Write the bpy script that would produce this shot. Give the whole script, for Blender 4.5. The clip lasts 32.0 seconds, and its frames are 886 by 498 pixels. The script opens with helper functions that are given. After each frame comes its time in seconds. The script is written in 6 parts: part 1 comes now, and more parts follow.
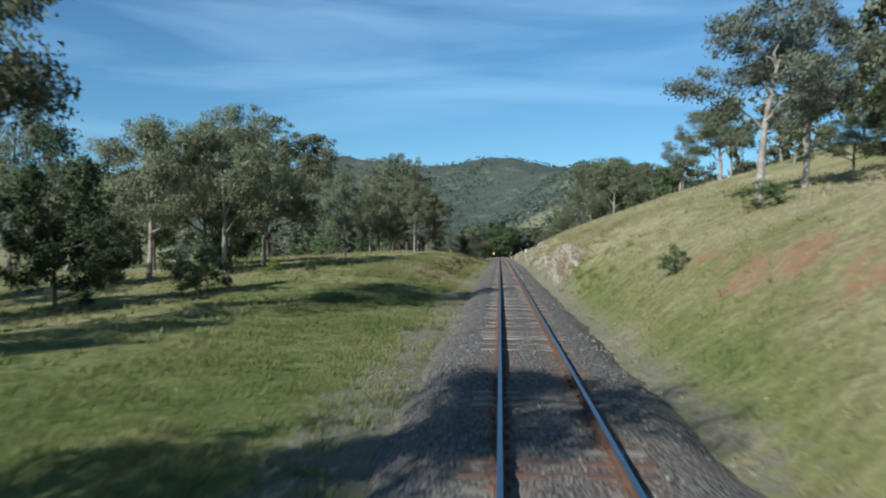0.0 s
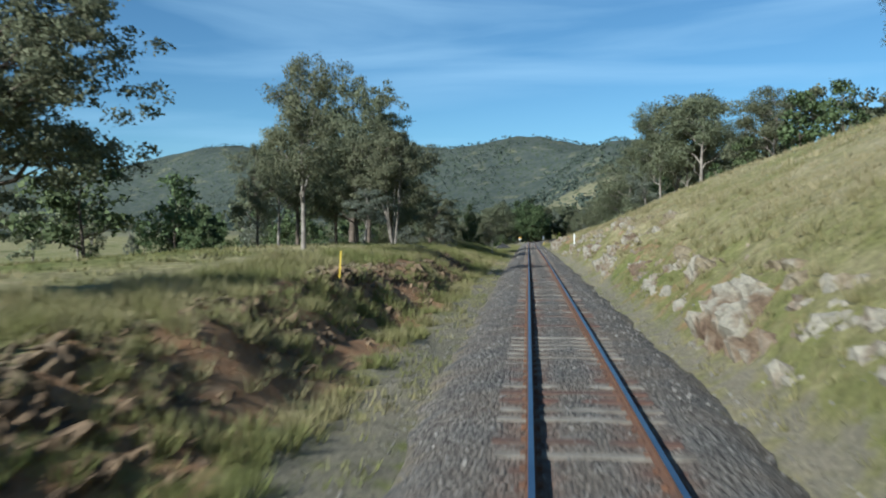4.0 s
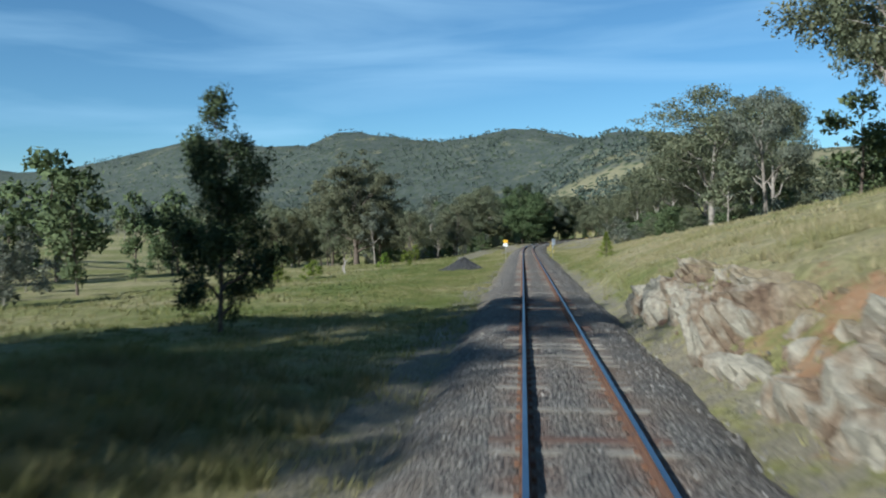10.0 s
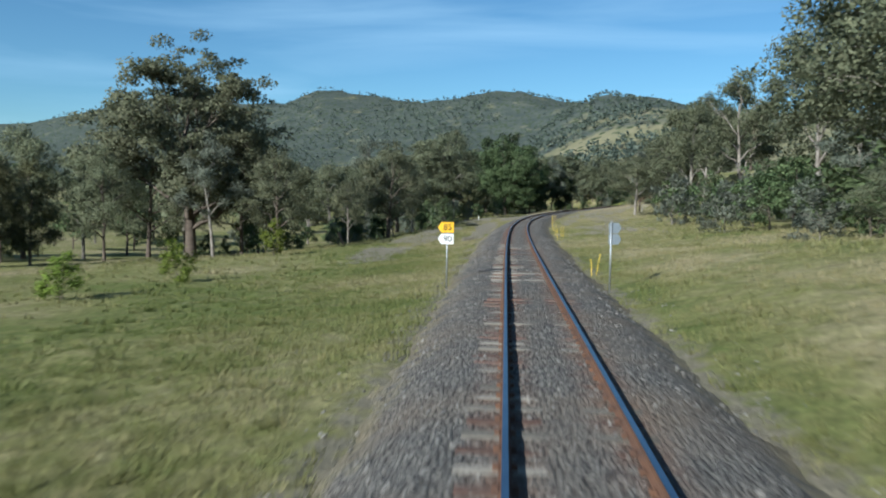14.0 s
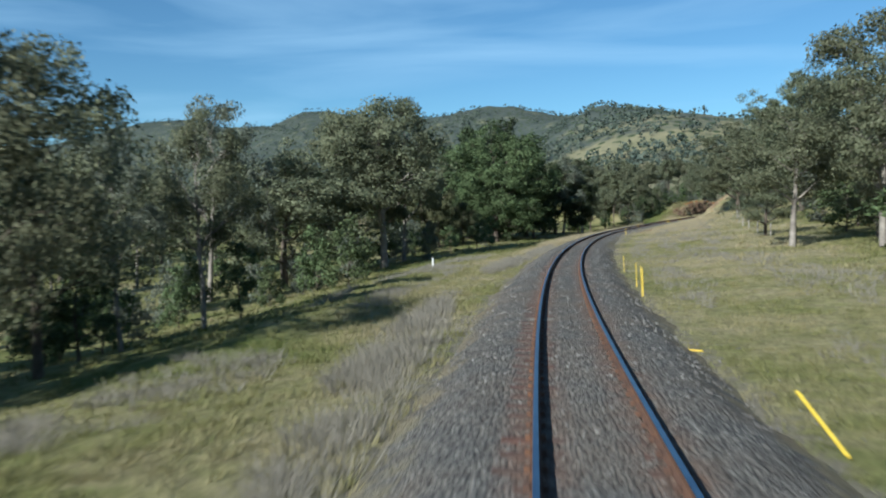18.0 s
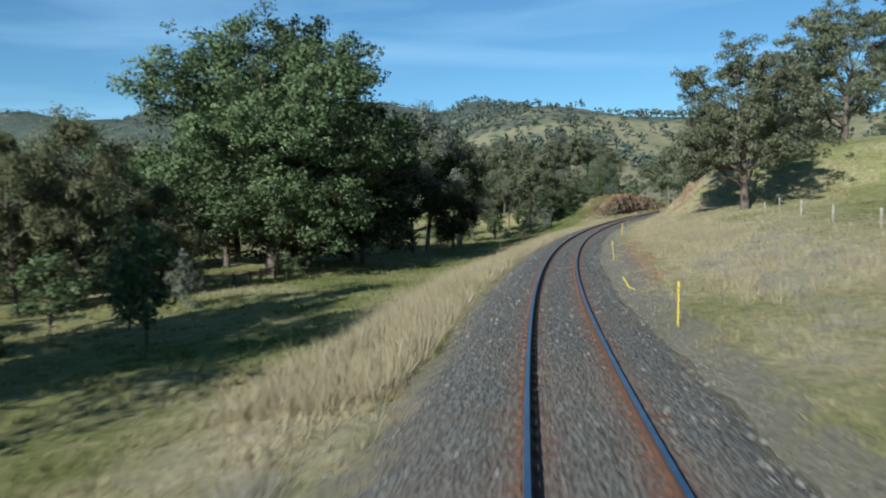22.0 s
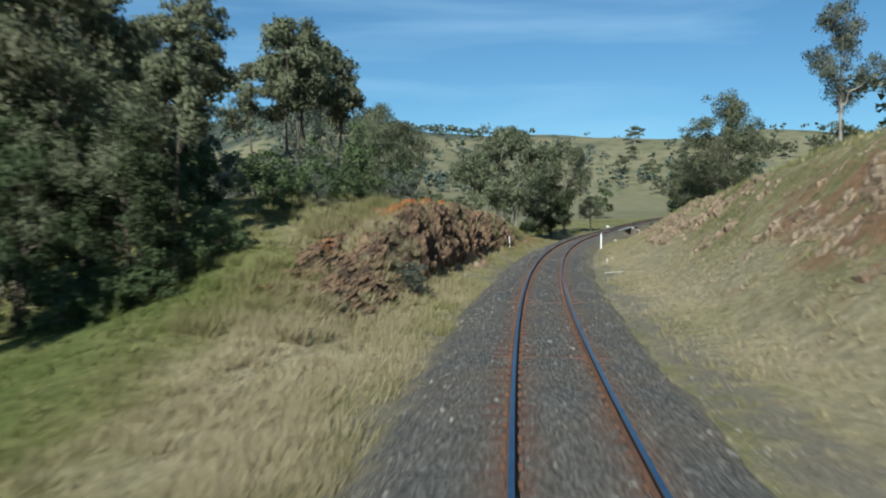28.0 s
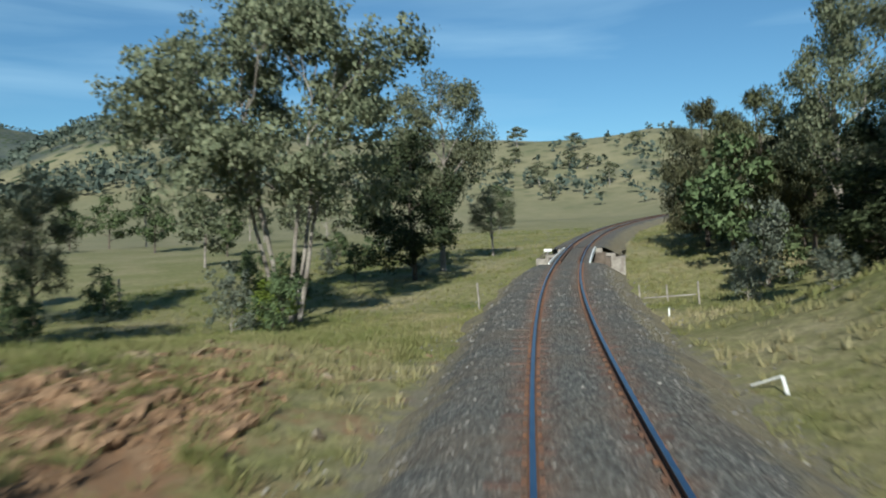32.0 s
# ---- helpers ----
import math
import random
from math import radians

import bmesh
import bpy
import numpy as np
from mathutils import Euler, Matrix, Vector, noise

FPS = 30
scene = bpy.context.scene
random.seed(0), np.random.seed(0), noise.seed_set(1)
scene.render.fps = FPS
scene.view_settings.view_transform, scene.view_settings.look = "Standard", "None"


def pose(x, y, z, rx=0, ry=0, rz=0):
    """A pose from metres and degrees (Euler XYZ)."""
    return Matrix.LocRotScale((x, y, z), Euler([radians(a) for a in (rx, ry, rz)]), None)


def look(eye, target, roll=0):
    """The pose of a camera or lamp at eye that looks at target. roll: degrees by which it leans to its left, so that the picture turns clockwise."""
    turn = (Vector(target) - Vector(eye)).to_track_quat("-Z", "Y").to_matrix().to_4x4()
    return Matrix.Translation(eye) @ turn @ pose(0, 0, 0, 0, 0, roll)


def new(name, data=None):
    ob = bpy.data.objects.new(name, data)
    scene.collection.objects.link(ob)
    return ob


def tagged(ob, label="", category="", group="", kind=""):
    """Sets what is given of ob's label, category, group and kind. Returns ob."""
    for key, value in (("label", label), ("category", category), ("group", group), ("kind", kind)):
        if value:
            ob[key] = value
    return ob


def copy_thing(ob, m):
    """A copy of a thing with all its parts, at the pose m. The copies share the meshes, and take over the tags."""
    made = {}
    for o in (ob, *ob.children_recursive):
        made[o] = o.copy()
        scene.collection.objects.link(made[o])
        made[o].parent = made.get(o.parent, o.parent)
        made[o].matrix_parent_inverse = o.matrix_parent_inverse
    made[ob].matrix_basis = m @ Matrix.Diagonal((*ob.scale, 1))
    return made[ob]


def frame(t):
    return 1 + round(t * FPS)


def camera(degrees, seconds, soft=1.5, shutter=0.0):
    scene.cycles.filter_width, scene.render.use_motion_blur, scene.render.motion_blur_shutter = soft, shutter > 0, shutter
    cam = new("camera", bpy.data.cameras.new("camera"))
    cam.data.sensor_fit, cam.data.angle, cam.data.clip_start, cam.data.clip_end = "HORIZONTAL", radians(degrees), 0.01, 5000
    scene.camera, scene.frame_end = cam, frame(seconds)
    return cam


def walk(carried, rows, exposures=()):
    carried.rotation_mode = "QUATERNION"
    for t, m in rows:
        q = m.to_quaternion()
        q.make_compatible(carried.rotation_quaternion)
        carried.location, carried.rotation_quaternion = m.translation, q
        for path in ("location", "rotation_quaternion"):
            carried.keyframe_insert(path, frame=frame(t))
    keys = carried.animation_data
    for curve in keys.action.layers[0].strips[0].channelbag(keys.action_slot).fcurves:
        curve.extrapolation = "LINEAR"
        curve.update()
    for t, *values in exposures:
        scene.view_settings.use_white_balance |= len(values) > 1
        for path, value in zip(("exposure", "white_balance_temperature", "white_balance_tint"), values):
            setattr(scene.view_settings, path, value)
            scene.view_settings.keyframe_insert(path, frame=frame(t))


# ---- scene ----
# A railway line through dry hill country, seen from the cab of a train that
# runs along a straight and then round a long right-hand curve to a bridge.

# ---------------------------------------------------------------- camera
PATH = [
    (0.0, -0.774, -0.000, 2.636, 89.994, -0.511, 4.136),
    (0.5, -0.773, 8.949, 2.690, 89.700, 0.281, 4.578),
    (1.0, -0.773, 17.888, 2.744, 89.633, -1.480, 5.296),
    (1.5, -0.772, 26.816, 2.797, 89.510, -0.015, 5.643),
    (2.0, -0.772, 35.734, 2.849, 89.974, 1.053, 5.672),
    (2.5, -0.771, 44.640, 2.900, 89.031, 0.161, 5.645),
    (3.0, -0.770, 53.536, 2.951, 89.915, 0.071, 5.831),
    (3.5, -0.770, 62.422, 3.001, 88.743, 0.639, 6.096),
    (4.0, -0.769, 71.296, 3.050, 88.765, 0.448, 6.186),
    (4.5, -0.769, 80.170, 3.098, 88.788, 0.244, 6.276),
    (5.0, -0.769, 89.052, 3.146, 88.810, 0.040, 6.366),
    (5.5, -0.769, 97.941, 3.186, 88.833, -0.164, 6.455),
    (6.0, -0.769, 106.838, 3.217, 89.249, 1.989, 6.403),
    (6.5, -0.769, 115.743, 3.237, 89.610, 0.885, 6.437),
    (7.0, -0.768, 124.655, 3.248, 88.627, 1.023, 5.502),
    (7.5, -0.768, 133.575, 3.249, 89.946, 0.826, 6.393),
    (8.0, -0.768, 142.503, 3.241, 89.011, 0.342, 4.861),
    (8.5, -0.768, 151.438, 3.222, 89.359, -1.237, 4.623),
    (9.0, -0.768, 160.381, 3.193, 89.415, -0.850, 4.202),
    (9.5, -0.769, 169.331, 3.154, 86.952, -0.723, 4.020),
    (10.0, -0.769, 178.288, 3.106, 88.525, 0.429, 5.777),
    (10.5, -0.769, 187.253, 3.056, 89.095, 0.450, 5.875),
    (11.0, -0.769, 196.225, 3.004, 88.913, -0.433, 5.287),
    (11.5, -0.770, 205.205, 2.951, 88.702, 0.211, 5.701),
    (12.0, -0.770, 214.191, 2.897, 89.202, -0.665, 5.618),
    (12.5, -0.778, 223.203, 2.840, 87.331, -0.482, 4.363),
    (13.0, -0.786, 232.254, 2.781, 86.978, -1.096, 3.615),
    (13.5, -0.793, 241.345, 2.721, 86.545, -1.462, 4.001),
    (14.0, -0.801, 250.475, 2.659, 85.974, -0.917, 4.563),
    (14.5, -0.809, 259.644, 2.596, 86.919, -0.834, 4.775),
    (15.0, -0.817, 268.852, 2.533, 87.043, -0.950, 4.800),
    (15.5, -0.821, 278.100, 2.472, 87.167, -1.067, 4.780),
    (16.0, -0.811, 287.389, 2.413, 87.290, -1.176, 4.688),
    (16.5, -0.762, 296.720, 2.362, 87.414, -0.976, 4.510),
    (17.0, -0.673, 306.099, 2.313, 87.383, 0.497, 4.552),
    (17.5, -0.523, 315.524, 2.267, 87.583, -0.521, 4.389),
    (18.0, -0.285, 324.994, 2.223, 87.410, 0.755, 4.167),
    (18.5, 0.041, 334.510, 2.212, 87.458, -0.410, 3.845),
    (19.0, 0.506, 344.067, 2.203, 87.321, -1.383, 3.545),
    (19.5, 1.177, 353.658, 2.168, 87.314, -1.184, 2.967),
    (20.0, 2.018, 363.281, 2.140, 87.178, -1.391, 0.677),
    (20.5, 2.979, 372.910, 2.112, 87.217, -0.015, -1.373),
    (21.0, 4.123, 382.511, 2.090, 87.367, -0.659, -2.778),
    (21.5, 5.496, 392.070, 2.079, 87.372, -0.020, -4.032),
    (22.0, 7.056, 401.593, 2.074, 87.235, 0.895, -4.891),
    (22.5, 8.816, 411.070, 2.066, 87.207, -0.389, -6.395),
    (23.0, 10.766, 420.500, 2.064, 87.251, 0.682, -8.512),
    (23.5, 12.890, 429.881, 2.068, 87.429, 0.868, -10.066),
    (24.0, 15.204, 439.209, 2.079, 87.559, 1.134, -11.217),
    (24.5, 17.704, 448.533, 2.117, 87.725, 1.708, -12.125),
    (25.0, 20.428, 457.884, 2.175, 87.890, 1.252, -13.253),
    (25.5, 23.378, 467.258, 2.252, 88.054, 0.796, -14.389),
    (26.0, 26.554, 476.650, 2.347, 88.217, 0.338, -15.515),
    (26.5, 29.960, 486.053, 2.464, 88.381, -0.122, -16.632),
    (27.0, 33.596, 495.462, 2.602, 88.591, -0.623, -17.707),
    (27.5, 37.482, 504.864, 2.763, 88.913, -1.112, -18.712),
    (28.0, 41.590, 514.264, 2.945, 88.815, -0.206, -19.850),
    (28.5, 45.930, 523.645, 3.151, 88.830, 0.346, -20.818),
    (29.0, 50.482, 532.999, 3.369, 88.973, -0.369, -21.730),
    (29.5, 55.190, 542.352, 3.572, 88.942, 0.234, -22.989),
    (30.0, 60.115, 551.670, 3.787, 89.078, 0.635, -23.976),
    (30.5, 65.283, 560.936, 4.040, 89.146, 0.721, -25.071),
    (31.0, 70.681, 570.151, 4.304, 89.293, 0.687, -26.141),
    (31.5, 76.318, 579.300, 4.558, 89.717, -0.293, -27.244),
    (32.0, 82.197, 588.381, 4.824, 89.666, 1.802, -28.464),
]
cam = camera(58.7, 32.0, 2.0, 0.35)
walk(cam, [(row[0], pose(*row[1:])) for row in PATH], [(0.0, 0.55, 5700.0, 4.0), (10.0, 0.6, 5700.0, 4.0), (21.0, 0.6, 5700.0, 4.0), (27.0, 0.42, 5800.0, 2.0), (32.0, 0.45, 6000.0, 2.0)])

# ---------------------------------------------------------------- light
SUN_AZ, SUN_EL = 215.0, 29.0
world = bpy.data.worlds.new("world")
scene.world = world
world.use_nodes = True
wn, wl = world.node_tree.nodes, world.node_tree.links
wn.clear()
w_out = wn.new("ShaderNodeOutputWorld")
w_bg = wn.new("ShaderNodeBackground")
w_bg.inputs["Strength"].default_value = 0.07
sky = wn.new("ShaderNodeTexSky")
sky.sky_type = "NISHITA"
sky.sun_disc = False
sky.sun_elevation, sky.sun_rotation = radians(SUN_EL), radians(SUN_AZ)
sky.altitude, sky.air_density, sky.dust_density, sky.ozone_density = 400, 1.0, 0.1, 5.0
# thin high cirrus, drawn out sideways
w_co = wn.new("ShaderNodeTexCoord")
w_map = wn.new("ShaderNodeMapping")
w_map.inputs["Scale"].default_value = (1.1, 1.1, 8.5)
w_map.inputs["Rotation"].default_value = (0.10, -0.05, 0.4)
w_map.inputs["Location"].default_value = (0.35, 0.1, 0.0)
w_noise = wn.new("ShaderNodeTexNoise")
w_noise.inputs["Scale"].default_value = 1.7
w_noise.inputs["Detail"].default_value = 7
w_noise.inputs["Roughness"].default_value = 0.5
w_noise.inputs["Distortion"].default_value = 0.5
w_ramp = wn.new("ShaderNodeMapRange")
w_ramp.inputs["From Min"].default_value, w_ramp.inputs["From Max"].default_value = 0.48, 0.84
w_ramp.inputs["To Min"].default_value, w_ramp.inputs["To Max"].default_value = 0.0, 0.5
w_mix = wn.new("ShaderNodeMix")
w_mix.data_type = "RGBA"
w_mix.inputs["B"].default_value = (5.5, 8.0, 10.0, 1)
wl.new(w_co.outputs["Generated"], w_map.inputs["Vector"])
wl.new(w_map.outputs["Vector"], w_noise.inputs["Vector"])
wl.new(w_noise.outputs["Fac"], w_ramp.inputs["Value"])
wl.new(w_ramp.outputs["Result"], w_mix.inputs["Factor"])
w_tint = wn.new("ShaderNodeMix")
w_tint.data_type, w_tint.blend_type = "RGBA", "MULTIPLY"
w_tint.inputs["Factor"].default_value = 1.0
w_tint.inputs["B"].default_value = (0.88, 1.03, 0.98, 1)
wl.new(sky.outputs["Color"], w_tint.inputs["A"])
wl.new(w_tint.outputs["Result"], w_mix.inputs["A"])
wl.new(w_mix.outputs["Result"], w_bg.inputs["Color"])
wl.new(w_bg.outputs["Background"], w_out.inputs["Surface"])

sun_data = bpy.data.lights.new("sun", "SUN")
sun_data.energy, sun_data.angle, sun_data.color = 5.0, radians(0.55), (1.0, 0.95, 0.88)
sun = new("sun", sun_data)
_az, _el = radians(SUN_AZ), radians(SUN_EL)
_to_sun = Vector((math.sin(_az) * math.cos(_el), math.cos(_az) * math.cos(_el), math.sin(_el)))
sun.matrix_world = look(_to_sun * 100, (0, 0, 0))

# ---------------------------------------------------------------- materials
def mat(name, rough=0.8, metal=0.0, spec=0.3):
    m = bpy.data.materials.new(name)
    m.use_nodes = True
    b = m.node_tree.nodes["Principled BSDF"]
    b.inputs["Roughness"].default_value, b.inputs["Metallic"].default_value = rough, metal
    b.inputs["Specular IOR Level"].default_value = spec
    return m, m.node_tree.nodes, m.node_tree.links, b


def noise_node(nd, lk, co, scale, detail=4.0, rough=0.55, dist=0.0):
    n = nd.new("ShaderNodeTexNoise")
    n.inputs["Scale"].default_value, n.inputs["Detail"].default_value = scale, detail
    n.inputs["Roughness"].default_value, n.inputs["Distortion"].default_value = rough, dist
    lk.new(co, n.inputs["Vector"])
    return n.outputs["Fac"]


def ramp(nd, lk, fac, stops):
    r = nd.new("ShaderNodeValToRGB")
    els = r.color_ramp.elements
    while len(els) < len(stops):
        els.new(0.5)
    for e, (pos, col) in zip(els, stops):
        e.position, e.color = pos, (*col, 1)
    lk.new(fac, r.inputs["Fac"])
    return r.outputs["Color"]


def rng(nd, lk, fac, a, b, c=0.0, d=1.0):
    r = nd.new("ShaderNodeMapRange")
    for k, v in zip(("From Min", "From Max", "To Min", "To Max"), (a, b, c, d)):
        r.inputs[k].default_value = v
    lk.new(fac, r.inputs["Value"])
    return r.outputs["Result"]


def mixc(nd, lk, fac, a, b, blend="MIX"):
    m = nd.new("ShaderNodeMix")
    m.data_type, m.blend_type = "RGBA", blend
    for k, v in (("Factor", fac), ("A", a), ("B", b)):
        if isinstance(v, (int, float)):
            m.inputs[k].default_value = v
        elif isinstance(v, tuple):
            m.inputs[k].default_value = (*v, 1)
        else:
            lk.new(v, m.inputs[k])
    return m.outputs["Result"]


def maths(nd, lk, op, a, b=0.0):
    m = nd.new("ShaderNodeMath")
    m.operation = op
    for i, v in enumerate((a, b)):
        if isinstance(v, (int, float)):
            m.inputs[i].default_value = v
        else:
            lk.new(v, m.inputs[i])
    return m.outputs["Value"]


def bump(nd, lk, b, height, strength=0.5, dist=0.05):
    n = nd.new("ShaderNodeBump")
    n.inputs["Strength"].default_value, n.inputs["Distance"].default_value = strength, dist
    lk.new(height, n.inputs["Height"])
    lk.new(n.outputs["Normal"], b.inputs["Normal"])


def coord(nd, which="Object"):
    return nd.new("ShaderNodeTexCoord").outputs[which]


def attr(nd, name):
    a = nd.new("ShaderNodeAttribute")
    a.attribute_name = name
    return a.outputs["Fac"]


def two_tone(name, c1, c2, scale, fine, rough=0.85, strength=0.4, dist=0.02, metal=0.0, spec=0.25, jitter=0.0, space="Object"):
    """A surface of two colours in patches with fine grain and relief."""
    m, nd, lk, b = mat(name, rough, metal, spec)
    co = coord(nd, space)
    big, small = noise_node(nd, lk, co, scale, 5), noise_node(nd, lk, co, fine, 5, 0.65)
    col = mixc(nd, lk, rng(nd, lk, big, 0.35, 0.65), c1, c2)
    grain = rng(nd, lk, small, 0.25, 0.75, 0.6, 1.4)
    val = nd.new("ShaderNodeHueSaturation")
    lk.new(col, val.inputs["Color"])
    if jitter:
        rnd = nd.new("ShaderNodeObjectInfo").outputs["Random"]
        grain = maths(nd, lk, "MULTIPLY", grain, rng(nd, lk, rnd, 0, 1, 1 - jitter, 1 + jitter))
    lk.new(grain, val.inputs["Value"])
    lk.new(val.outputs["Color"], b.inputs["Base Color"])
    bump(nd, lk, b, small, strength, dist)
    return m


def grass_colours(nd, lk, co, dry):
    """Pasture colour from place: green where it is damp, straw where it is dry."""
    n1 = noise_node(nd, lk, co, 0.11, 6, 0.6)
    n2 = noise_node(nd, lk, co, 1.3, 5, 0.65)
    mixd = maths(nd, lk, "ADD", dry, maths(nd, lk, "MULTIPLY", maths(nd, lk, "SUBTRACT", n1, 0.5), 1.7))
    mixd = maths(nd, lk, "ADD", mixd, maths(nd, lk, "MULTIPLY", maths(nd, lk, "SUBTRACT", n2, 0.5), 0.9))
    return ramp(nd, lk, mixd, [(0.0, (0.124, 0.146, 0.042)), (0.35, (0.200, 0.193, 0.073)), (0.65, (0.288, 0.250, 0.130)), (1.0, (0.37, 0.31, 0.19))])


def make_ground():
    m, nd, lk, b = mat("pasture", 0.95, 0, 0.1)
    co = coord(nd)
    col = grass_colours(nd, lk, co, attr(nd, "dry"))
    fine = noise_node(nd, lk, co, 7.0, 6, 0.7)
    tuft = noise_node(nd, lk, co, 2.2, 4, 0.6)
    val = nd.new("ShaderNodeHueSaturation")
    lk.new(col, val.inputs["Color"])
    lk.new(maths(nd, lk, "MULTIPLY", rng(nd, lk, fine, 0.25, 0.75, 0.55, 1.35), rng(nd, lk, tuft, 0.3, 0.7, 0.75, 1.2)), val.inputs["Value"])
    # with distance the pasture shifts to a duller tan and olive
    far_tone = mixc(nd, lk, maths(nd, lk, "MULTIPLY", attr(nd, "far_tone"), 0.85), val.outputs["Color"], mixc(nd, lk, rng(nd, lk, noise_node(nd, lk, co, 0.02, 7, 0.7), 0.35, 0.65), (0.22, 0.195, 0.120), (0.130, 0.132, 0.078)))
    # bare red and buff earth
    e1 = noise_node(nd, lk, co, 0.9, 6, 0.65)
    earth = ramp(nd, lk, e1, [(0.3, (0.12, 0.068, 0.042)), (0.5, (0.28, 0.142, 0.068)), (0.7, (0.33, 0.225, 0.135))])
    eg = mixc(nd, lk, rng(nd, lk, fine, 0.3, 0.7, 0.0, 0.45), earth, (0.30, 0.24, 0.16))
    edge = maths(nd, lk, "ADD", attr(nd, "soil"), maths(nd, lk, "MULTIPLY", maths(nd, lk, "SUBTRACT", noise_node(nd, lk, co, 0.6, 7, 0.7), 0.5), 1.6))
    col = mixc(nd, lk, rng(nd, lk, edge, 0.42, 0.62), far_tone, eg)
    # scattered stones and silt along the foot of the ballast
    spill = maths(nd, lk, "ADD", attr(nd, "spill"), maths(nd, lk, "MULTIPLY", maths(nd, lk, "SUBTRACT", noise_node(nd, lk, co, 1.6, 7, 0.72), 0.5), 1.8))
    grit = ramp(nd, lk, noise_node(nd, lk, co, 14.0, 4, 0.7), [(0.35, (0.115, 0.103, 0.088)), (0.65, (0.29, 0.25, 0.18))])
    col = mixc(nd, lk, rng(nd, lk, spill, 0.45, 0.75, 0.0, 0.85), col, grit)
    # leaf litter and scrub floor under woods, with blue-grey distance haze in the colour
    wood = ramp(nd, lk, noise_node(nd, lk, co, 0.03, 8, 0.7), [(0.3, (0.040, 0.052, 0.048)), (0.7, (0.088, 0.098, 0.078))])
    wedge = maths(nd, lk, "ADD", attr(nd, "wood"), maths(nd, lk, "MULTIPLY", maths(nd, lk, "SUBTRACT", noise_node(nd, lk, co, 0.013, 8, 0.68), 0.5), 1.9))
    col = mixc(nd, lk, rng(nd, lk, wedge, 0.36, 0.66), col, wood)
    # single crowns and scrub on the far slopes
    spots = nd.new("ShaderNodeTexVoronoi")
    spots.inputs["Scale"].default_value = 0.075
    lk.new(co, spots.inputs["Vector"])
    dot = maths(nd, lk, "MULTIPLY", rng(nd, lk, spots.outputs["Distance"], 0.25, 0.42, 1, 0), rng(nd, lk, attr(nd, "wood"), 0.15, 0.35))
    col = mixc(nd, lk, dot, col, (0.045, 0.060, 0.030))
    lk.new(col, b.inputs["Base Color"])
    bump(nd, lk, b, maths(nd, lk, "ADD", fine, tuft), 0.9, 0.12)
    return m


def make_ballast():
    m, nd, lk, b = mat("ballast_stone", 0.9, 0, 0.2)
    co = coord(nd)
    vo = nd.new("ShaderNodeTexVoronoi")
    vo.inputs["Scale"].default_value = 17.0
    lk.new(co, vo.inputs["Vector"])
    sep = nd.new("ShaderNodeSeparateColor")
    lk.new(vo.outputs["Color"], sep.inputs["Color"])
    stone = ramp(nd, lk, sep.outputs["Red"], [(0.0, (0.105, 0.096, 0.085)), (0.5, (0.195, 0.178, 0.155)), (0.85, (0.28, 0.255, 0.22)), (1.0, (0.38, 0.35, 0.30))])
    # darkening towards the gaps between stones is put into the colour
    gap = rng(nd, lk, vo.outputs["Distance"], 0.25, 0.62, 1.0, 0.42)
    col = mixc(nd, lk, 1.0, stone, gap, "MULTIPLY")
    col = mixc(nd, lk, maths(nd, lk, "MULTIPLY", attr(nd, "fresh"), 0.75), col, mixc(nd, lk, 1.0, col, (0.86, 0.92, 0.93), "MULTIPLY"))
    ragged = maths(nd, lk, "ADD", attr(nd, "edge"), maths(nd, lk, "MULTIPLY", maths(nd, lk, "SUBTRACT", noise_node(nd, lk, co, 1.1, 7, 0.72), 0.5), 2.2))
    silt = ramp(nd, lk, noise_node(nd, lk, co, 5.0, 6, 0.7), [(0.3, (0.13, 0.115, 0.062)), (0.7, (0.28, 0.235, 0.15))])
    col = mixc(nd, lk, rng(nd, lk, ragged, 0.62, 0.95, 0.0, 0.85), col, silt)
    dirt = noise_node(nd, lk, co, 0.5, 5, 0.6)
    col = mixc(nd, lk, rng(nd, lk, dirt, 0.40, 0.75, 0.0, 0.45), col, (0.19, 0.135, 0.085))
    rust = maths(nd, lk, "MULTIPLY", attr(nd, "rust"), rng(nd, lk, noise_node(nd, lk, co, 2.5, 5, 0.7), 0.35, 0.65, 0.0, 0.7))
    col = mixc(nd, lk, rust, col, (0.21, 0.105, 0.062))
    lk.new(col, b.inputs["Base Color"])
    bump(nd, lk, b, vo.outputs["Distance"], 1.0, -0.06)
    return m


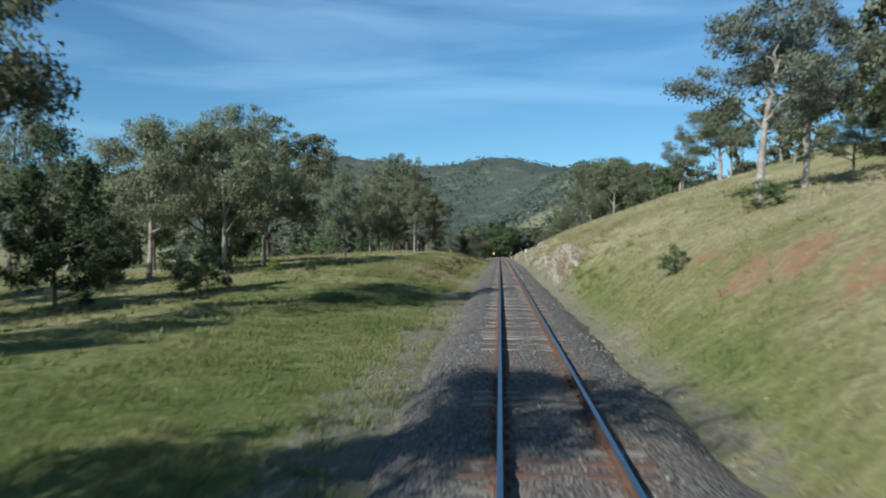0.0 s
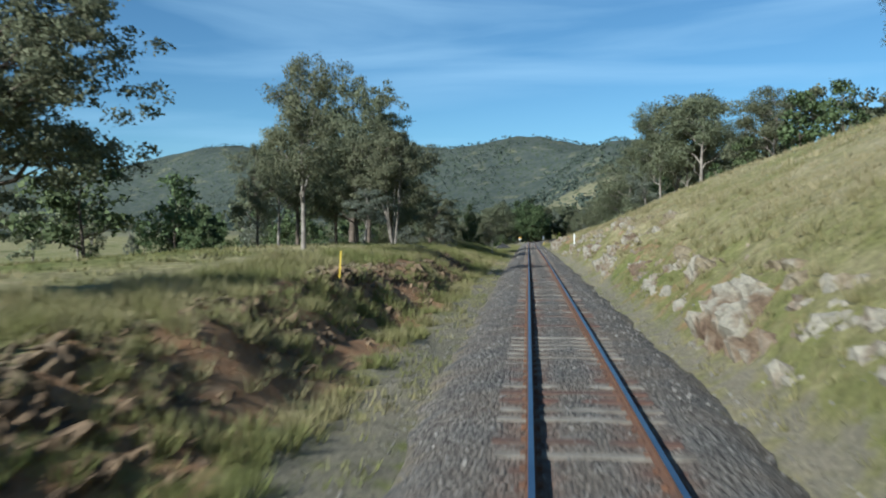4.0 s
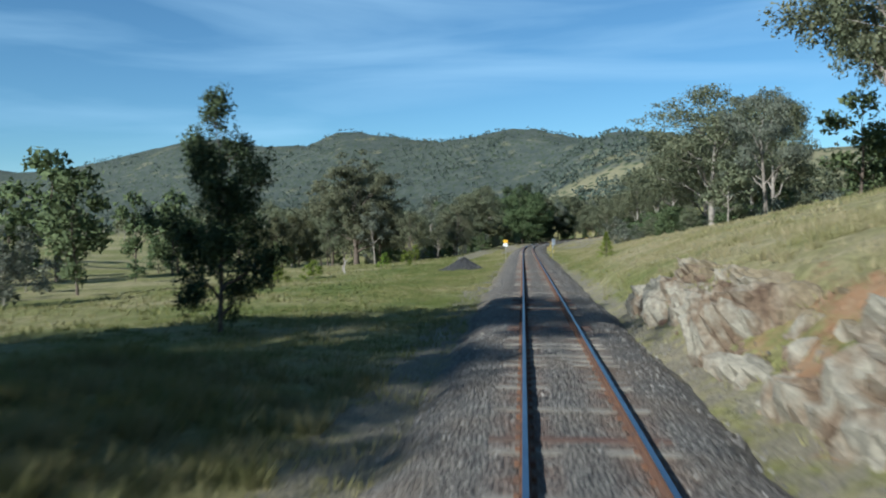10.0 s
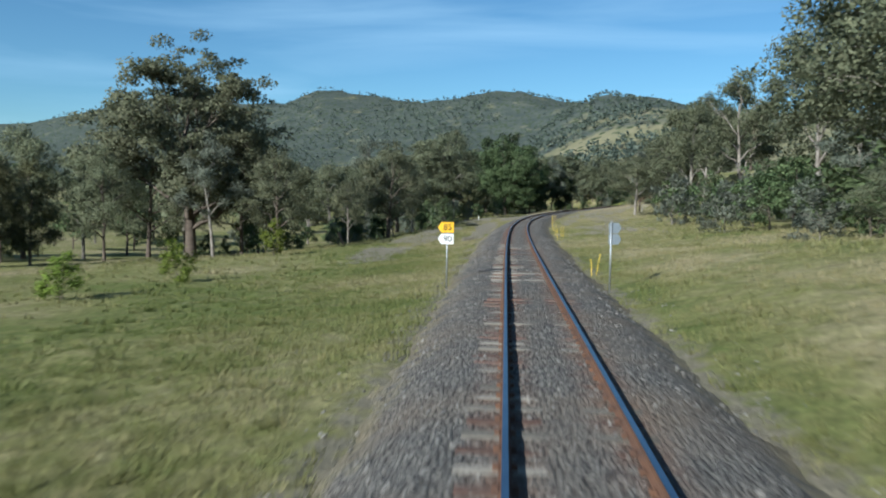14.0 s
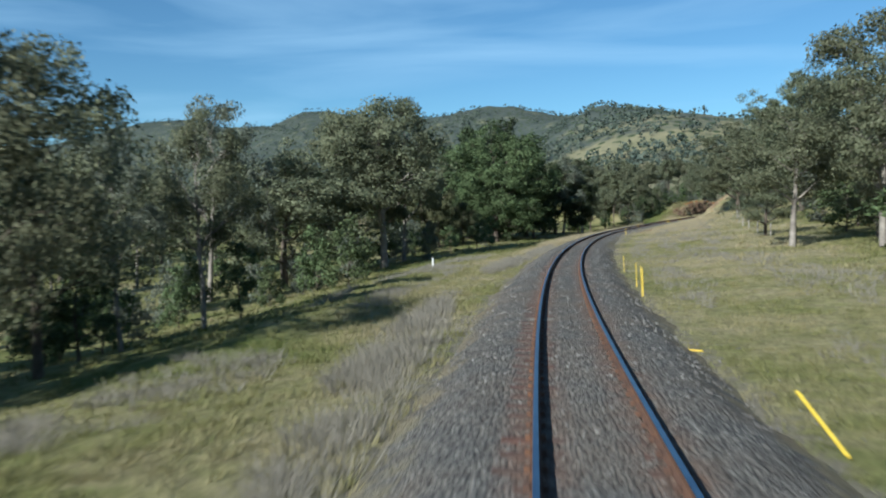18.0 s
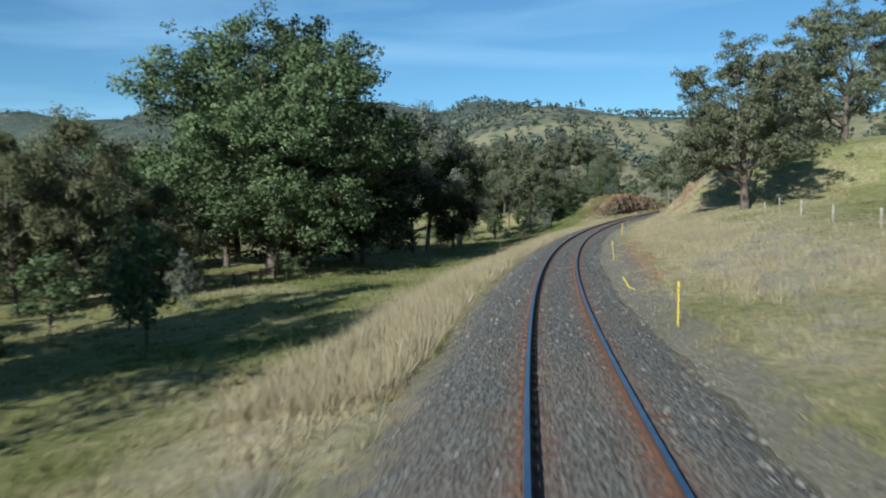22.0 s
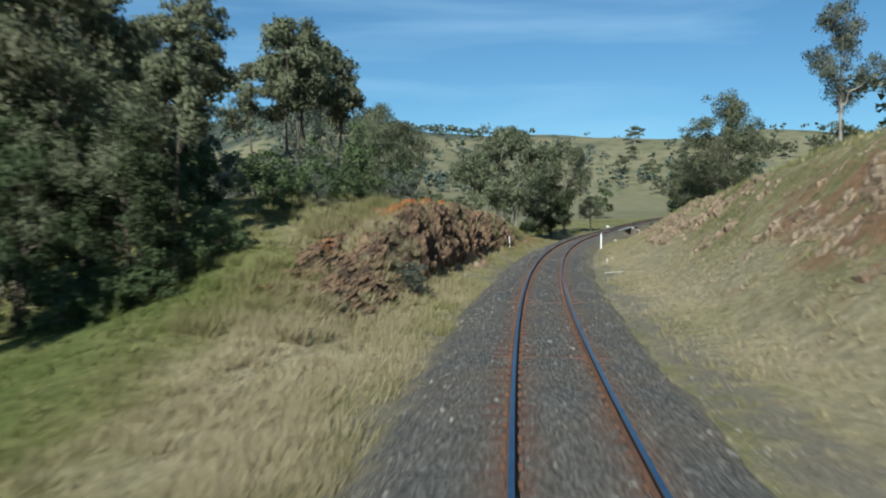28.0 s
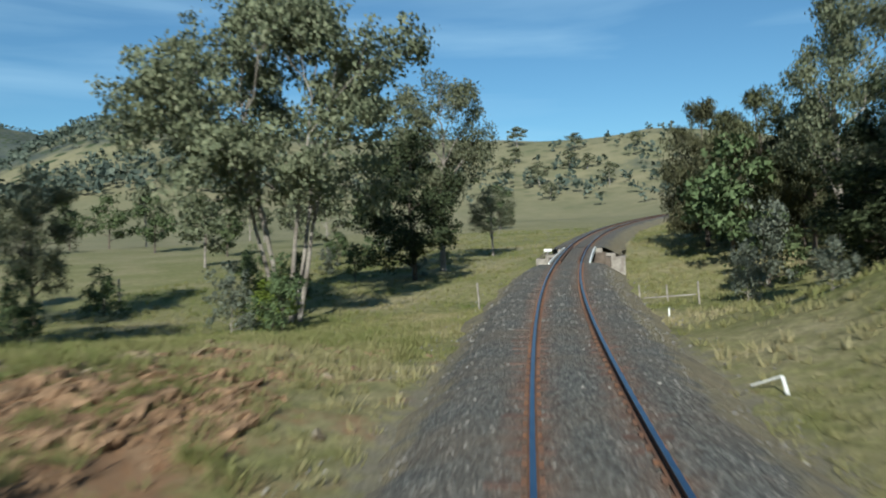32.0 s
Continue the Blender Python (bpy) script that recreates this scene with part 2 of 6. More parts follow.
def make_leaf(name, dark, mid, light, trans=0.35):
    m, nd, lk, b = mat(name, 0.7, 0, 0.2)
    isl = nd.new("ShaderNodeNewGeometry").outputs["Random Per Island"]
    obr = nd.new("ShaderNodeObjectInfo").outputs["Random"]
    col = ramp(nd, lk, isl, [(0.0, dark), (0.55, mid), (1.0, light)])
    hs = nd.new("ShaderNodeHueSaturation")
    lk.new(col, hs.inputs["Color"])
    lk.new(rng(nd, lk, obr, 0, 1, 0.488, 0.512), hs.inputs["Hue"])
    patch = noise_node(nd, lk, coord(nd), 0.9, 3)
    lk.new(maths(nd, lk, "MULTIPLY", rng(nd, lk, obr, 0, 1, 0.85, 1.15), rng(nd, lk, patch, 0.3, 0.7, 0.75, 1.25)), hs.inputs["Value"])
    lk.new(hs.outputs["Color"], b.inputs["Base Color"])
    tr = nd.new("ShaderNodeBsdfTranslucent")
    lk.new(hs.outputs["Color"], tr.inputs["Color"])
    mx = nd.new("ShaderNodeMixShader")
    mx.inputs["Fac"].default_value = trans
    lk.new(b.outputs["BSDF"], mx.inputs[1])
    lk.new(tr.outputs["BSDF"], mx.inputs[2])
    lk.new(mx.outputs["Shader"], nd["Material Output"].inputs["Surface"])
    return m


def make_blade(name="grass_blade", stops=None):
    m, nd, lk, b = mat(name, 0.7, 0, 0.2)
    col = ramp(nd, lk, noise_node(nd, lk, coord(nd), 1.5, 4), stops) if stops else grass_colours(nd, lk, coord(nd), attr(nd, "dry"))
    isl = nd.new("ShaderNodeNewGeometry").outputs["Random Per Island"]
    hs = nd.new("ShaderNodeHueSaturation")
    lk.new(col, hs.inputs["Color"])
    lk.new(rng(nd, lk, isl, 0, 1, 0.78, 1.22), hs.inputs["Value"])
    lk.new(hs.outputs["Color"], b.inputs["Base Color"])
    tr = nd.new("ShaderNodeBsdfTranslucent")
    lk.new(hs.outputs["Color"], tr.inputs["Color"])
    mx = nd.new("ShaderNodeMixShader")
    mx.inputs["Fac"].default_value = 0.3
    lk.new(b.outputs["BSDF"], mx.inputs[1])
    lk.new(tr.outputs["BSDF"], mx.inputs[2])
    lk.new(mx.outputs["Shader"], nd["Material Output"].inputs["Surface"])
    return m


def make_rail_side():
    return two_tone("rusty_steel", (0.15, 0.075, 0.042), (0.09, 0.052, 0.037), 3.0, 40.0, 0.85, 0.3, 0.004, 0.0, 0.3)


def plain(name, col, rough=0.6, metal=0.0, spec=0.4, vary=0.15, scale=6.0):
    """Painted or bare even stuff with faint dirt."""
    return two_tone(name, col, tuple(c * (1 - vary) for c in col), scale, scale * 9, rough, 0.12, 0.004, metal, spec)


M_GROUND, M_BALLAST, M_BLADE = make_ground(), make_ballast(), make_blade()
M_RAIL_SIDE = make_rail_side()


def make_rock(name, low, mid, high, lip=(0.20, 0.16, 0.10)):
    """Broken rock: every block has its own tone, with stains and fine cracks."""
    m, nd, lk, b = mat(name, 0.92, 0, 0.15)
    co = coord(nd)
    n1, n2 = noise_node(nd, lk, co, 1.1, 6, 0.65), noise_node(nd, lk, co, 9.0, 6, 0.7, 0.6)
    tone = maths(nd, lk, "ADD", maths(nd, lk, "MULTIPLY", attr(nd, "tone"), 0.45), maths(nd, lk, "MULTIPLY", n1, 0.75))
    col = ramp(nd, lk, tone, [(0.34, low), (0.56, mid), (0.72, high)])
    # weathered red soil and crumbling stone towards the lip of the face
    cap = maths(nd, lk, "ADD", attr(nd, "cap"), maths(nd, lk, "MULTIPLY", maths(nd, lk, "SUBTRACT", noise_node(nd, lk, co, 0.7, 5, 0.65), 0.5), 1.5))
    col = mixc(nd, lk, rng(nd, lk, cap, 0.62, 0.85, 0.0, 0.9), col, lip)
    hs = nd.new("ShaderNodeHueSaturation")
    lk.new(col, hs.inputs["Color"])
    lk.new(rng(nd, lk, n2, 0.25, 0.75, 0.5, 1.4), hs.inputs["Value"])
    lk.new(hs.outputs["Color"], b.inputs["Base Color"])
    bump(nd, lk, b, n2, 0.9, 0.05)
    return m


M_LEDGE = make_rock("lichened_ledge_rock", (0.075, 0.046, 0.030), (0.165, 0.120, 0.080), (0.27, 0.245, 0.19))
M_LEDGE_RED = make_rock("iron_stained_ledge", (0.075, 0.052, 0.036), (0.165, 0.115, 0.072), (0.26, 0.195, 0.13))
M_FACE = make_rock("dark_cutting_face", (0.030, 0.023, 0.019), (0.080, 0.054, 0.037), (0.175, 0.114, 0.070), (0.27, 0.105, 0.036))
M_RED_EARTH = make_rock("red_stony_earth", (0.056, 0.042, 0.030), (0.160, 0.096, 0.054), (0.26, 0.165, 0.096))
M_BROWN_EARTH = make_rock("crumbling_brown_earth", (0.050, 0.040, 0.030), (0.115, 0.078, 0.048), (0.21, 0.145, 0.088))
M_BLADE_GREY = make_blade("mauve_grey_weed", [(0.0, (0.20, 0.18, 0.135)), (0.5, (0.265, 0.238, 0.188)), (1.0, (0.34, 0.302, 0.24))])
# blue tint in the base colour, on top of the sky's reflection
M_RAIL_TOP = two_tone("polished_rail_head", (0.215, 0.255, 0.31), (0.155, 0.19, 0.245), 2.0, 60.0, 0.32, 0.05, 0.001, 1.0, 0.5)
M_SLEEPER = two_tone("weathered_sleeper", (0.25, 0.225, 0.185), (0.15, 0.13, 0.105), 1.5, 24.0, 0.95, 0.5, 0.01, 0, 0.15, 0.35)
M_STEEL_SLEEPER = two_tone("rust_red_steel_sleeper", (0.15, 0.080, 0.058), (0.125, 0.088, 0.068), 1.2, 22.0, 0.9, 0.4, 0.006, 0, 0.2, 0.25)
M_LEAF_GUM = make_leaf("gum_leaves", (0.134, 0.148, 0.084), (0.184, 0.196, 0.114), (0.246, 0.248, 0.150), 0.42)
M_LEAF_GREY = make_leaf("grey_gum_leaves", (0.150, 0.166, 0.124), (0.200, 0.216, 0.160), (0.262, 0.274, 0.204), 0.45)
M_LEAF_DARK = make_leaf("dark_leaves", (0.077, 0.105, 0.045), (0.107, 0.143, 0.060), (0.150, 0.188, 0.083), 0.28)
M_LEAF_DEEP = make_leaf("deep_green_leaves", (0.040, 0.054, 0.024), (0.056, 0.074, 0.032), (0.080, 0.100, 0.044), 0.2)
M_LEAF_OAK = make_leaf("she_oak_needles", (0.088, 0.094, 0.045), (0.127, 0.130, 0.064), (0.178, 0.172, 0.089))
M_LEAF_LIME = make_leaf("young_bright_leaves", (0.12, 0.164, 0.026), (0.17, 0.22, 0.035), (0.238, 0.282, 0.051))
M_BARK_PALE = two_tone("pale_smooth_bark", (0.30, 0.265, 0.22), (0.13, 0.108, 0.088), 0.8, 9.0, 0.8, 0.4, 0.02)
M_BARK_DARK = two_tone("dark_rough_bark", (0.14, 0.11, 0.085), (0.075, 0.058, 0.045), 1.5, 16.0, 0.95, 0.8, 0.03)
M_ROCK = two_tone("lichened_grey_rock", (0.40, 0.345, 0.25), (0.22, 0.145, 0.085), 0.9, 7.0, 0.9, 0.9, 0.05, 0, 0.2, 0.25)
M_ROCK_RED = two_tone("iron_stained_rock", (0.27, 0.145, 0.085), (0.15, 0.115, 0.09), 0.8, 8.0, 0.9, 0.9, 0.05, 0, 0.2, 0.4)
M_ROCK_DARK = two_tone("dark_cutting_rock", (0.15, 0.115, 0.09), (0.24, 0.14, 0.085), 0.7, 8.0, 0.9, 0.9, 0.05, 0, 0.2, 0.4)
M_GRAVEL = two_tone("blue_gravel", (0.030, 0.030, 0.031), (0.058, 0.057, 0.056), 2.0, 20.0, 0.9, 0.6, 0.02, 0, 0.2, 0.35)
M_WHITE = plain("white_paint", (0.78, 0.77, 0.73), 0.6)
M_YELLOW = plain("yellow_paint", (0.80, 0.56, 0.06), 0.55)
M_ORANGE = plain("amber_sign_face", (0.86, 0.47, 0.015), 0.5)
M_BLACK = plain("black_lettering", (0.015, 0.015, 0.015), 0.5)
M_GALV = plain("galvanised_steel", (0.45, 0.46, 0.46), 0.45, 0.8)
M_SIGN_BACK = plain("grey_sign_back", (0.22, 0.25, 0.27), 0.5, 0.3)
M_TIMBER = two_tone("grey_timber", (0.30, 0.27, 0.23), (0.17, 0.145, 0.12), 2.0, 22.0, 0.95, 0.5, 0.01)
M_DEADWOOD = two_tone("bleached_dead_wood", (0.38, 0.35, 0.30), (0.22, 0.195, 0.165), 2.0, 18.0, 0.9, 0.4, 0.01)
M_CONCRETE = two_tone("stained_concrete", (0.42, 0.40, 0.36), (0.26, 0.24, 0.21), 1.0, 12.0, 0.95, 0.4, 0.01)


# ---------------------------------------------------------------- the plan
# The line's curvature (per km), gradient (per cent) and cant (degrees) along it.
CURVE = [0.0] * 10 + [0.46, 1.479, 1.919, 2.068, 2.152, 2.215, 2.093, 1.872, 1.9, 2.049, 2.177, 2.306, 2.436, 2.566, 2.696, 2.827]
GRADE = [0.611, 0.534, -0.55, -0.668, -0.39, 0.222, 1.918, 2.612, 3.2, 5.2, 5.2]
GRADE_AT = [0.0, 87.5, 175.0, 262.5, 350.0, 437.5, 525.0, 612.5, 640.0, 660.0, 800.0]
CANT = [-0.08, 0.06, 0.08, -0.02, -1.0, -0.35, 0.1, -0.4, -0.3]
CANT_AT = [0.0, 71.3, 142.5, 214.2, 287.4, 363.3, 440.3, 519.8, 604.3]
ST = np.arange(-80.0, 790.0, 1.0)
_k = np.interp(ST, -20 + 32.0 * np.arange(26), CURVE) * 1e-3
PSI = np.cumsum(_k)
TX, TY = np.cumsum(np.sin(PSI)), np.cumsum(np.cos(PSI))
TX, TY = TX - np.interp(0, ST, TX), TY - np.interp(0, ST, TY)
TZ = np.cumsum(np.interp(ST, GRADE_AT, GRADE) * 1e-2)
TZ = TZ - np.interp(0, ST, TZ)
TC = np.radians(np.interp(ST, CANT_AT, CANT))


def on_line(s, lat, up=0.0):
    """World places at distance s along the line, lat metres to its right, up over the rail head (level across)."""
    p = np.interp(s, ST, PSI)
    return np.stack(np.broadcast_arrays(np.interp(s, ST, TX) + lat * np.cos(p), np.interp(s, ST, TY) - lat * np.sin(p), np.interp(s, ST, TZ) + up), -1)


def on_track(s, lat, up=0.0):
    """The same, leaning with the cant."""
    p, c = np.interp(s, ST, PSI), np.interp(s, ST, TC)
    across = lat * np.cos(c) + up * np.sin(c)
    return np.stack(np.broadcast_arrays(np.interp(s, ST, TX) + across * np.cos(p), np.interp(s, ST, TY) - across * np.sin(p), np.interp(s, ST, TZ) - lat * np.sin(c) + up * np.cos(c)), -1)


def yaw_at(s):
    return -math.degrees(float(np.interp(s, ST, PSI)))


def hash2(ix, iy, seed):
    h = (ix.astype(np.int64) * 374761393 + iy.astype(np.int64) * 668265263 + seed * 974634777) & 0xFFFFFFFF
    h = ((h ^ (h >> 13)) * 1274126177) & 0xFFFFFFFF
    return ((h ^ (h >> 16)) & 0xFFFF) / 65535.0


def vnoise(x, y, seed=0):
    """Smooth value noise, 0 to 1."""
    ix, iy = np.floor(x), np.floor(y)
    fx, fy = x - ix, y - iy
    fx, fy = fx * fx * (3 - 2 * fx), fy * fy * (3 - 2 * fy)
    a, b = hash2(ix, iy, seed), hash2(ix + 1, iy, seed)
    c, d = hash2(ix, iy + 1, seed), hash2(ix + 1, iy + 1, seed)
    return (a * (1 - fx) + b * fx) * (1 - fy) + (c * (1 - fx) + d * fx) * fy


def fnoise(x, y, seed=0, octaves=4):
    out, amp, tot = 0.0, 1.0, 0.0
    for o in range(octaves):
        out, tot = out + amp * vnoise(x * 2**o, y * 2**o, seed + o), tot + amp
        amp *= 0.5
    return out / tot


# Ground heights over the rail, at these distances from the line, station by station.
BREAKS = [0, 2.4, 3.2, 4, 5, 7, 10, 15, 25, 40, 70, 130]
RIGHT = {
    -60: [-.6, -.6, -.5, 0, .7, 2.0, 3.6, 4.8, 6.2, 9, 15, 24],
    30: [-.6, -.6, -.4, .2, 1.0, 2.6, 4.2, 5.1, 6.2, 9, 15, 24],
    42: [-.6, -.6, -.4, .4, 1.3, 2.9, 4.4, 5.4, 6.5, 9, 15, 24],
    50: [-.6, -.6, .1, 1.9, 2.6, 3.6, 5.0, 6.3, 7.5, 10, 16, 24],
    55: [-.6, -.6, .2, 2.1, 2.8, 3.7, 5.1, 6.7, 8.0, 11, 17, 24],
    68: [-.6, -.6, 0, 1.6, 2.4, 3.5, 5.1, 6.9, 8.6, 12, 18, 25],
    84: [-.6, -.6, -.3, .7, 1.7, 3.3, 5.0, 7.0, 9.2, 13, 18, 24],
    100: [-.6, -.6, -.4, .4, 1.4, 3.0, 4.7, 6.8, 10.5, 15, 19, 23],
    130: [-.6, -.55, -.1, 1.0, 1.9, 3.4, 5.0, 7.0, 10.5, 15, 18, 22],
    145: [-.6, -.5, .25, 1.15, 1.9, 3.3, 4.8, 6.6, 10, 14.5, 18, 22],
    165: [-.6, -.6, -.4, .2, 1.0, 2.4, 3.8, 5.4, 8.5, 12.5, 16, 20],
    195: [-.6, -.6, -.2, 1.0, 1.7, 2.5, 3.4, 4.7, 7.5, 11, 15, 18],
    250: [-.7, -.7, -.6, -.3, .1, .9, 1.9, 2.9, 5, 7, 10, 14],
    274: [-.75, -.75, -.65, -.45, -.15, .4, 1.1, 1.9, 3.4, 5, 8, 12],
    300: [-.8, -.8, -.7, -.65, -.6, -.35, -.1, .2, .9, 2, 5, 11],
    350: [-.9, -.9, -.8, -.8, -.8, -.65, -.45, -.2, .3, 1.0, 4, 11],
    395: [-.75, -.75, -.68, -.65, -.6, -.4, -.1, .2, .8, 1.6, 4.2, 11],
    430: [-.30, -.28, -.25, -.22, -.2, -.05, .25, .7, 1.8, 3.2, 7, 14],
    470: [-.30, -.28, -.24, -.2, -.12, .2, .75, 1.7, 3.0, 4.6, 9, 17],
    486: [-.30, -.28, -.24, -.2, -.1, .2, .7, 1.4, 2.2, 3.4, 8, 17],
    497: [-.30, -.28, -.24, -.2, -.05, .5, 1.4, 2.6, 4.0, 6, 11, 18],
    500: [-.30, -.28, -.22, -.15, .0, .7, 2.2, 4.4, 6.0, 8, 13, 19],
    507: [-.30, -.28, -.22, -.15, .05, 1.2, 4.0, 7.2, 8.8, 10.5, 15, 19],
    525: [-.30, -.28, -.2, -.1, .15, 1.9, 5.2, 8.4, 10.2, 11.5, 15, 19],
    560: [-.45, -.42, -.32, -.2, 0, 1.6, 4.4, 6.6, 7.4, 8, 9.5, 12],
    600: [-.8, -.8, -.6, -.4, -.2, .9, 3.0, 4.5, 5.0, 5.2, 6, 8],
    626: [-.9, -.9, -.8, -.7, -.5, .3, 1.7, 2.6, 3.0, 3.2, 4.5, 7],
    645: [-2.6, -2.6, -2.6, -2.6, -2.6, -2.4, -2.0, -1.5, -1, 0, 3, 7],
    660: [-3.4, -3.4, -3.4, -3.4, -3.4, -3.3, -3.0, -2.5, -2, -1, 2, 6],
    680: [-.9, -.9, -.9, -1, -1, -1, -.6, 0, 1, 3, 6, 11],
    780: [-.9, -.9, -.9, -1, -1, -.8, -.3, .5, 2, 4, 8, 14],
}
LEFT = {
    -60: [-.6, -.6, -.5, -.6, -.6, -.7, -.8, -1, -1.5, -2, -3, -4],
    40: [-.6, -.6, -.5, -.5, -.5, -.4, -.3, -.3, -.9, -1.5, -3, -4],
    65: [-.6, -.6, -.5, -.5, -.3, .75, .95, .95, .5, -.5, -2.5, -4],
    90: [-.6, -.6, -.5, -.45, -.3, 1.2, 1.45, 1.5, 1.0, .2, -2, -4],
    120: [-.6, -.6, -.5, -.5, -.4, 1.0, 1.35, 1.5, 1.1, .2, -2, -4],
    145: [-.6, -.6, -.5, -.5, -.3, .4, 1.1, 1.4, 1.0, .2, -2, -4],
    165: [-.6, -.6, -.5, -.5, -.3, .5, 1.0, 1.05, .5, -.5, -2.5, -4],
    182: [-.6, -.6, -.55, -.55, -.4, .5, .9, .8, .2, -.8, -2.6, -4],
    185: [-.6, -.6, -.55, -.55, -.45, .3, .7, .7, .1, -.9, -2.6, -4],
    198: [-.7, -.7, -.6, -.7, -.7, -.6, -.5, -.5, -1, -1.6, -3, -4],
    250: [-.8, -.8, -.7, -.8, -.9, -1, -1.1, -1.4, -1.8, -2.4, -3.2, -4.5],
    300: [-.9, -.9, -.8, -1, -1.2, -1.4, -1.6, -1.9, -2.3, -2.7, -3.3, -4.5],
    320: [-.9, -.9, -.8, -1, -1.1, -1.2, -1.4, -2, -3, -3.8, -4.2, -4.6],
    345: [-.9, -.9, -.8, -.9, -1, -1.05, -1.2, -2.2, -4.2, -5.6, -5.8, -5],
    370: [-.9, -.9, -.8, -.9, -.95, -1, -1.1, -2.1, -4.4, -6.2, -6.4, -5],
    398: [-.9, -.9, -.8, -.9, -1, -1.1, -1.3, -2.1, -3.9, -5.4, -5.6, -4.4],
    430: [-.9, -.9, -.8, -1, -1.2, -1.5, -1.8, -2.1, -2.6, -3.1, -3.4, -3],
    470: [-.9, -.9, -.8, -1.1, -1.4, -1.8, -2.0, -2.1, -2.2, -2.3, -2.5, -2],
    505: [-.8, -.8, -.7, -.9, -1.1, -1.4, -1.9, -2.5, -2.7, -2.5, -1.5, 0],
    525: [-.8, -.8, -.7, -.8, -.95, -1.2, -1.8, -2.9, -3.2, -3.0, -1.6, .5],
    542: [-.8, -.8, -.7, -.6, -.5, .2, .6, -.6, -1.8, -2.0, -1, 1],
    556: [-.8, -.8, -.7, -.5, -.3, 2.2, 3.7, 3.5, 2.2, 1.6, 1.6, 2],
    575: [-.8, -.8, -.7, -.5, -.2, 2.8, 3.7, 4.0, 4.0, 3.8, 3.4, 3],
    598: [-.8, -.8, -.7, -.5, -.3, .4, 1.7, 2.1, 2.0, 1.5, .6, 0],
    618: [-.8, -.8, -.7, -.6, -.4, 0, .4, .5, .1, -.6, -1.6, -2.4],
    640: [-1.8, -1.8, -1.8, -1.9, -2, -2.2, -2.4, -2.6, -2.8, -3, -3.4, -4],
    660: [-3.4, -3.4, -3.4, -3.4, -3.4, -3.4, -3.4, -3.4, -3.4, -3.4, -3.6, -4],
    680: [-.9, -.9, -.9, -1.2, -1.5, -2, -2.3, -2.5, -2.6, -2.8, -3, -3.4],
    780: [-.9, -.9, -.9, -1.2, -1.5, -1.8, -2, -2, -2, -2, -2, -2],
}
# Far hills: place, height and half-widths.
HILLS = [
    (-60, 2700, 256, 300, 420), (-330, 2800, 192, 260, 420), (-600, 2950, 303, 280, 420), (-900, 3300, 272, 330, 420), (-1300, 3500, 345, 380, 420),
    (-1700, 3600, 290, 330, 420), (-2200, 3700, 230, 380, 420), (-2800, 3600, 300, 450, 420), (200, 2500, 207, 230, 420), (340, 2150, 198, 190, 260),
    (200, 1850, 163, 140, 260), (400, 1750, 139, 190, 260), (180, 1370, 117, 110, 190), (300, 1330, 78, 130, 160), (450, 1300, 95, 170, 170),
]
NEAR_HILLS = [
    (620, 1150, 93, 150, 150), (800, 980, 64, 190, 170), (1000, 760, 88, 240, 200), (560, 900, 44, 120, 130),
    (260, 620, 22, 80, 110), (160, 330, 26, 60, 120), (150, 120, 34, 70, 150), (140, -120, 34, 80, 150),
]


def far_height(x, y):
    z = -6.0 + 0.012 * np.clip(y, 0, 4000) + 6 * (fnoise(x / 260, y / 260, 7) - 0.5)
    lift = np.zeros_like(x)
    for hx, hy, hh, rx, ry in HILLS + NEAR_HILLS:
        lift = lift + (hh * np.exp(-0.5 * (((x - hx) / rx) ** 2 + ((y - hy) / ry) ** 2))) ** 3
    rough = fnoise(x / 150, y / 150, 3, 5)
    return z + lift ** (1 / 3) * (0.88 + 0.24 * rough)


def profile(s, lat, table):
    stations = sorted(table)
    rows = np.array([table[k] for k in stations])
    cols = np.stack([np.interp(s, stations, rows[:, j]) for j in range(len(BREAKS))], -1)
    j = np.clip(np.searchsorted(BREAKS, lat, "right") - 1, 0, len(BREAKS) - 2)
    b = np.array(BREAKS, float)
    f = np.clip((lat - b[j]) / (b[j + 1] - b[j]), 0, 1)
    i = np.arange(len(lat))
    return cols[i, j] * (1 - f) + cols[i, j + 1] * f


def plan_of(x, y):
    """Distance along the line and to its right, for world places."""
    s = np.interp(y, TY, ST)
    for _ in range(3):
        p = np.interp(s, ST, PSI)
        dx, dy = x - np.interp(s, ST, TX), y - np.interp(s, ST, TY)
        s = np.clip(s + np.clip(dx, -60, 60) * np.sin(p) + dy * np.cos(p), ST[0], ST[-1])
    p = np.interp(s, ST, PSI)
    return s, (x - np.interp(s, ST, TX)) * np.cos(p) - (y - np.interp(s, ST, TY)) * np.sin(p)


def bump_at(v, c, w):
    return np.exp(-(((v - c) / w) ** 2))


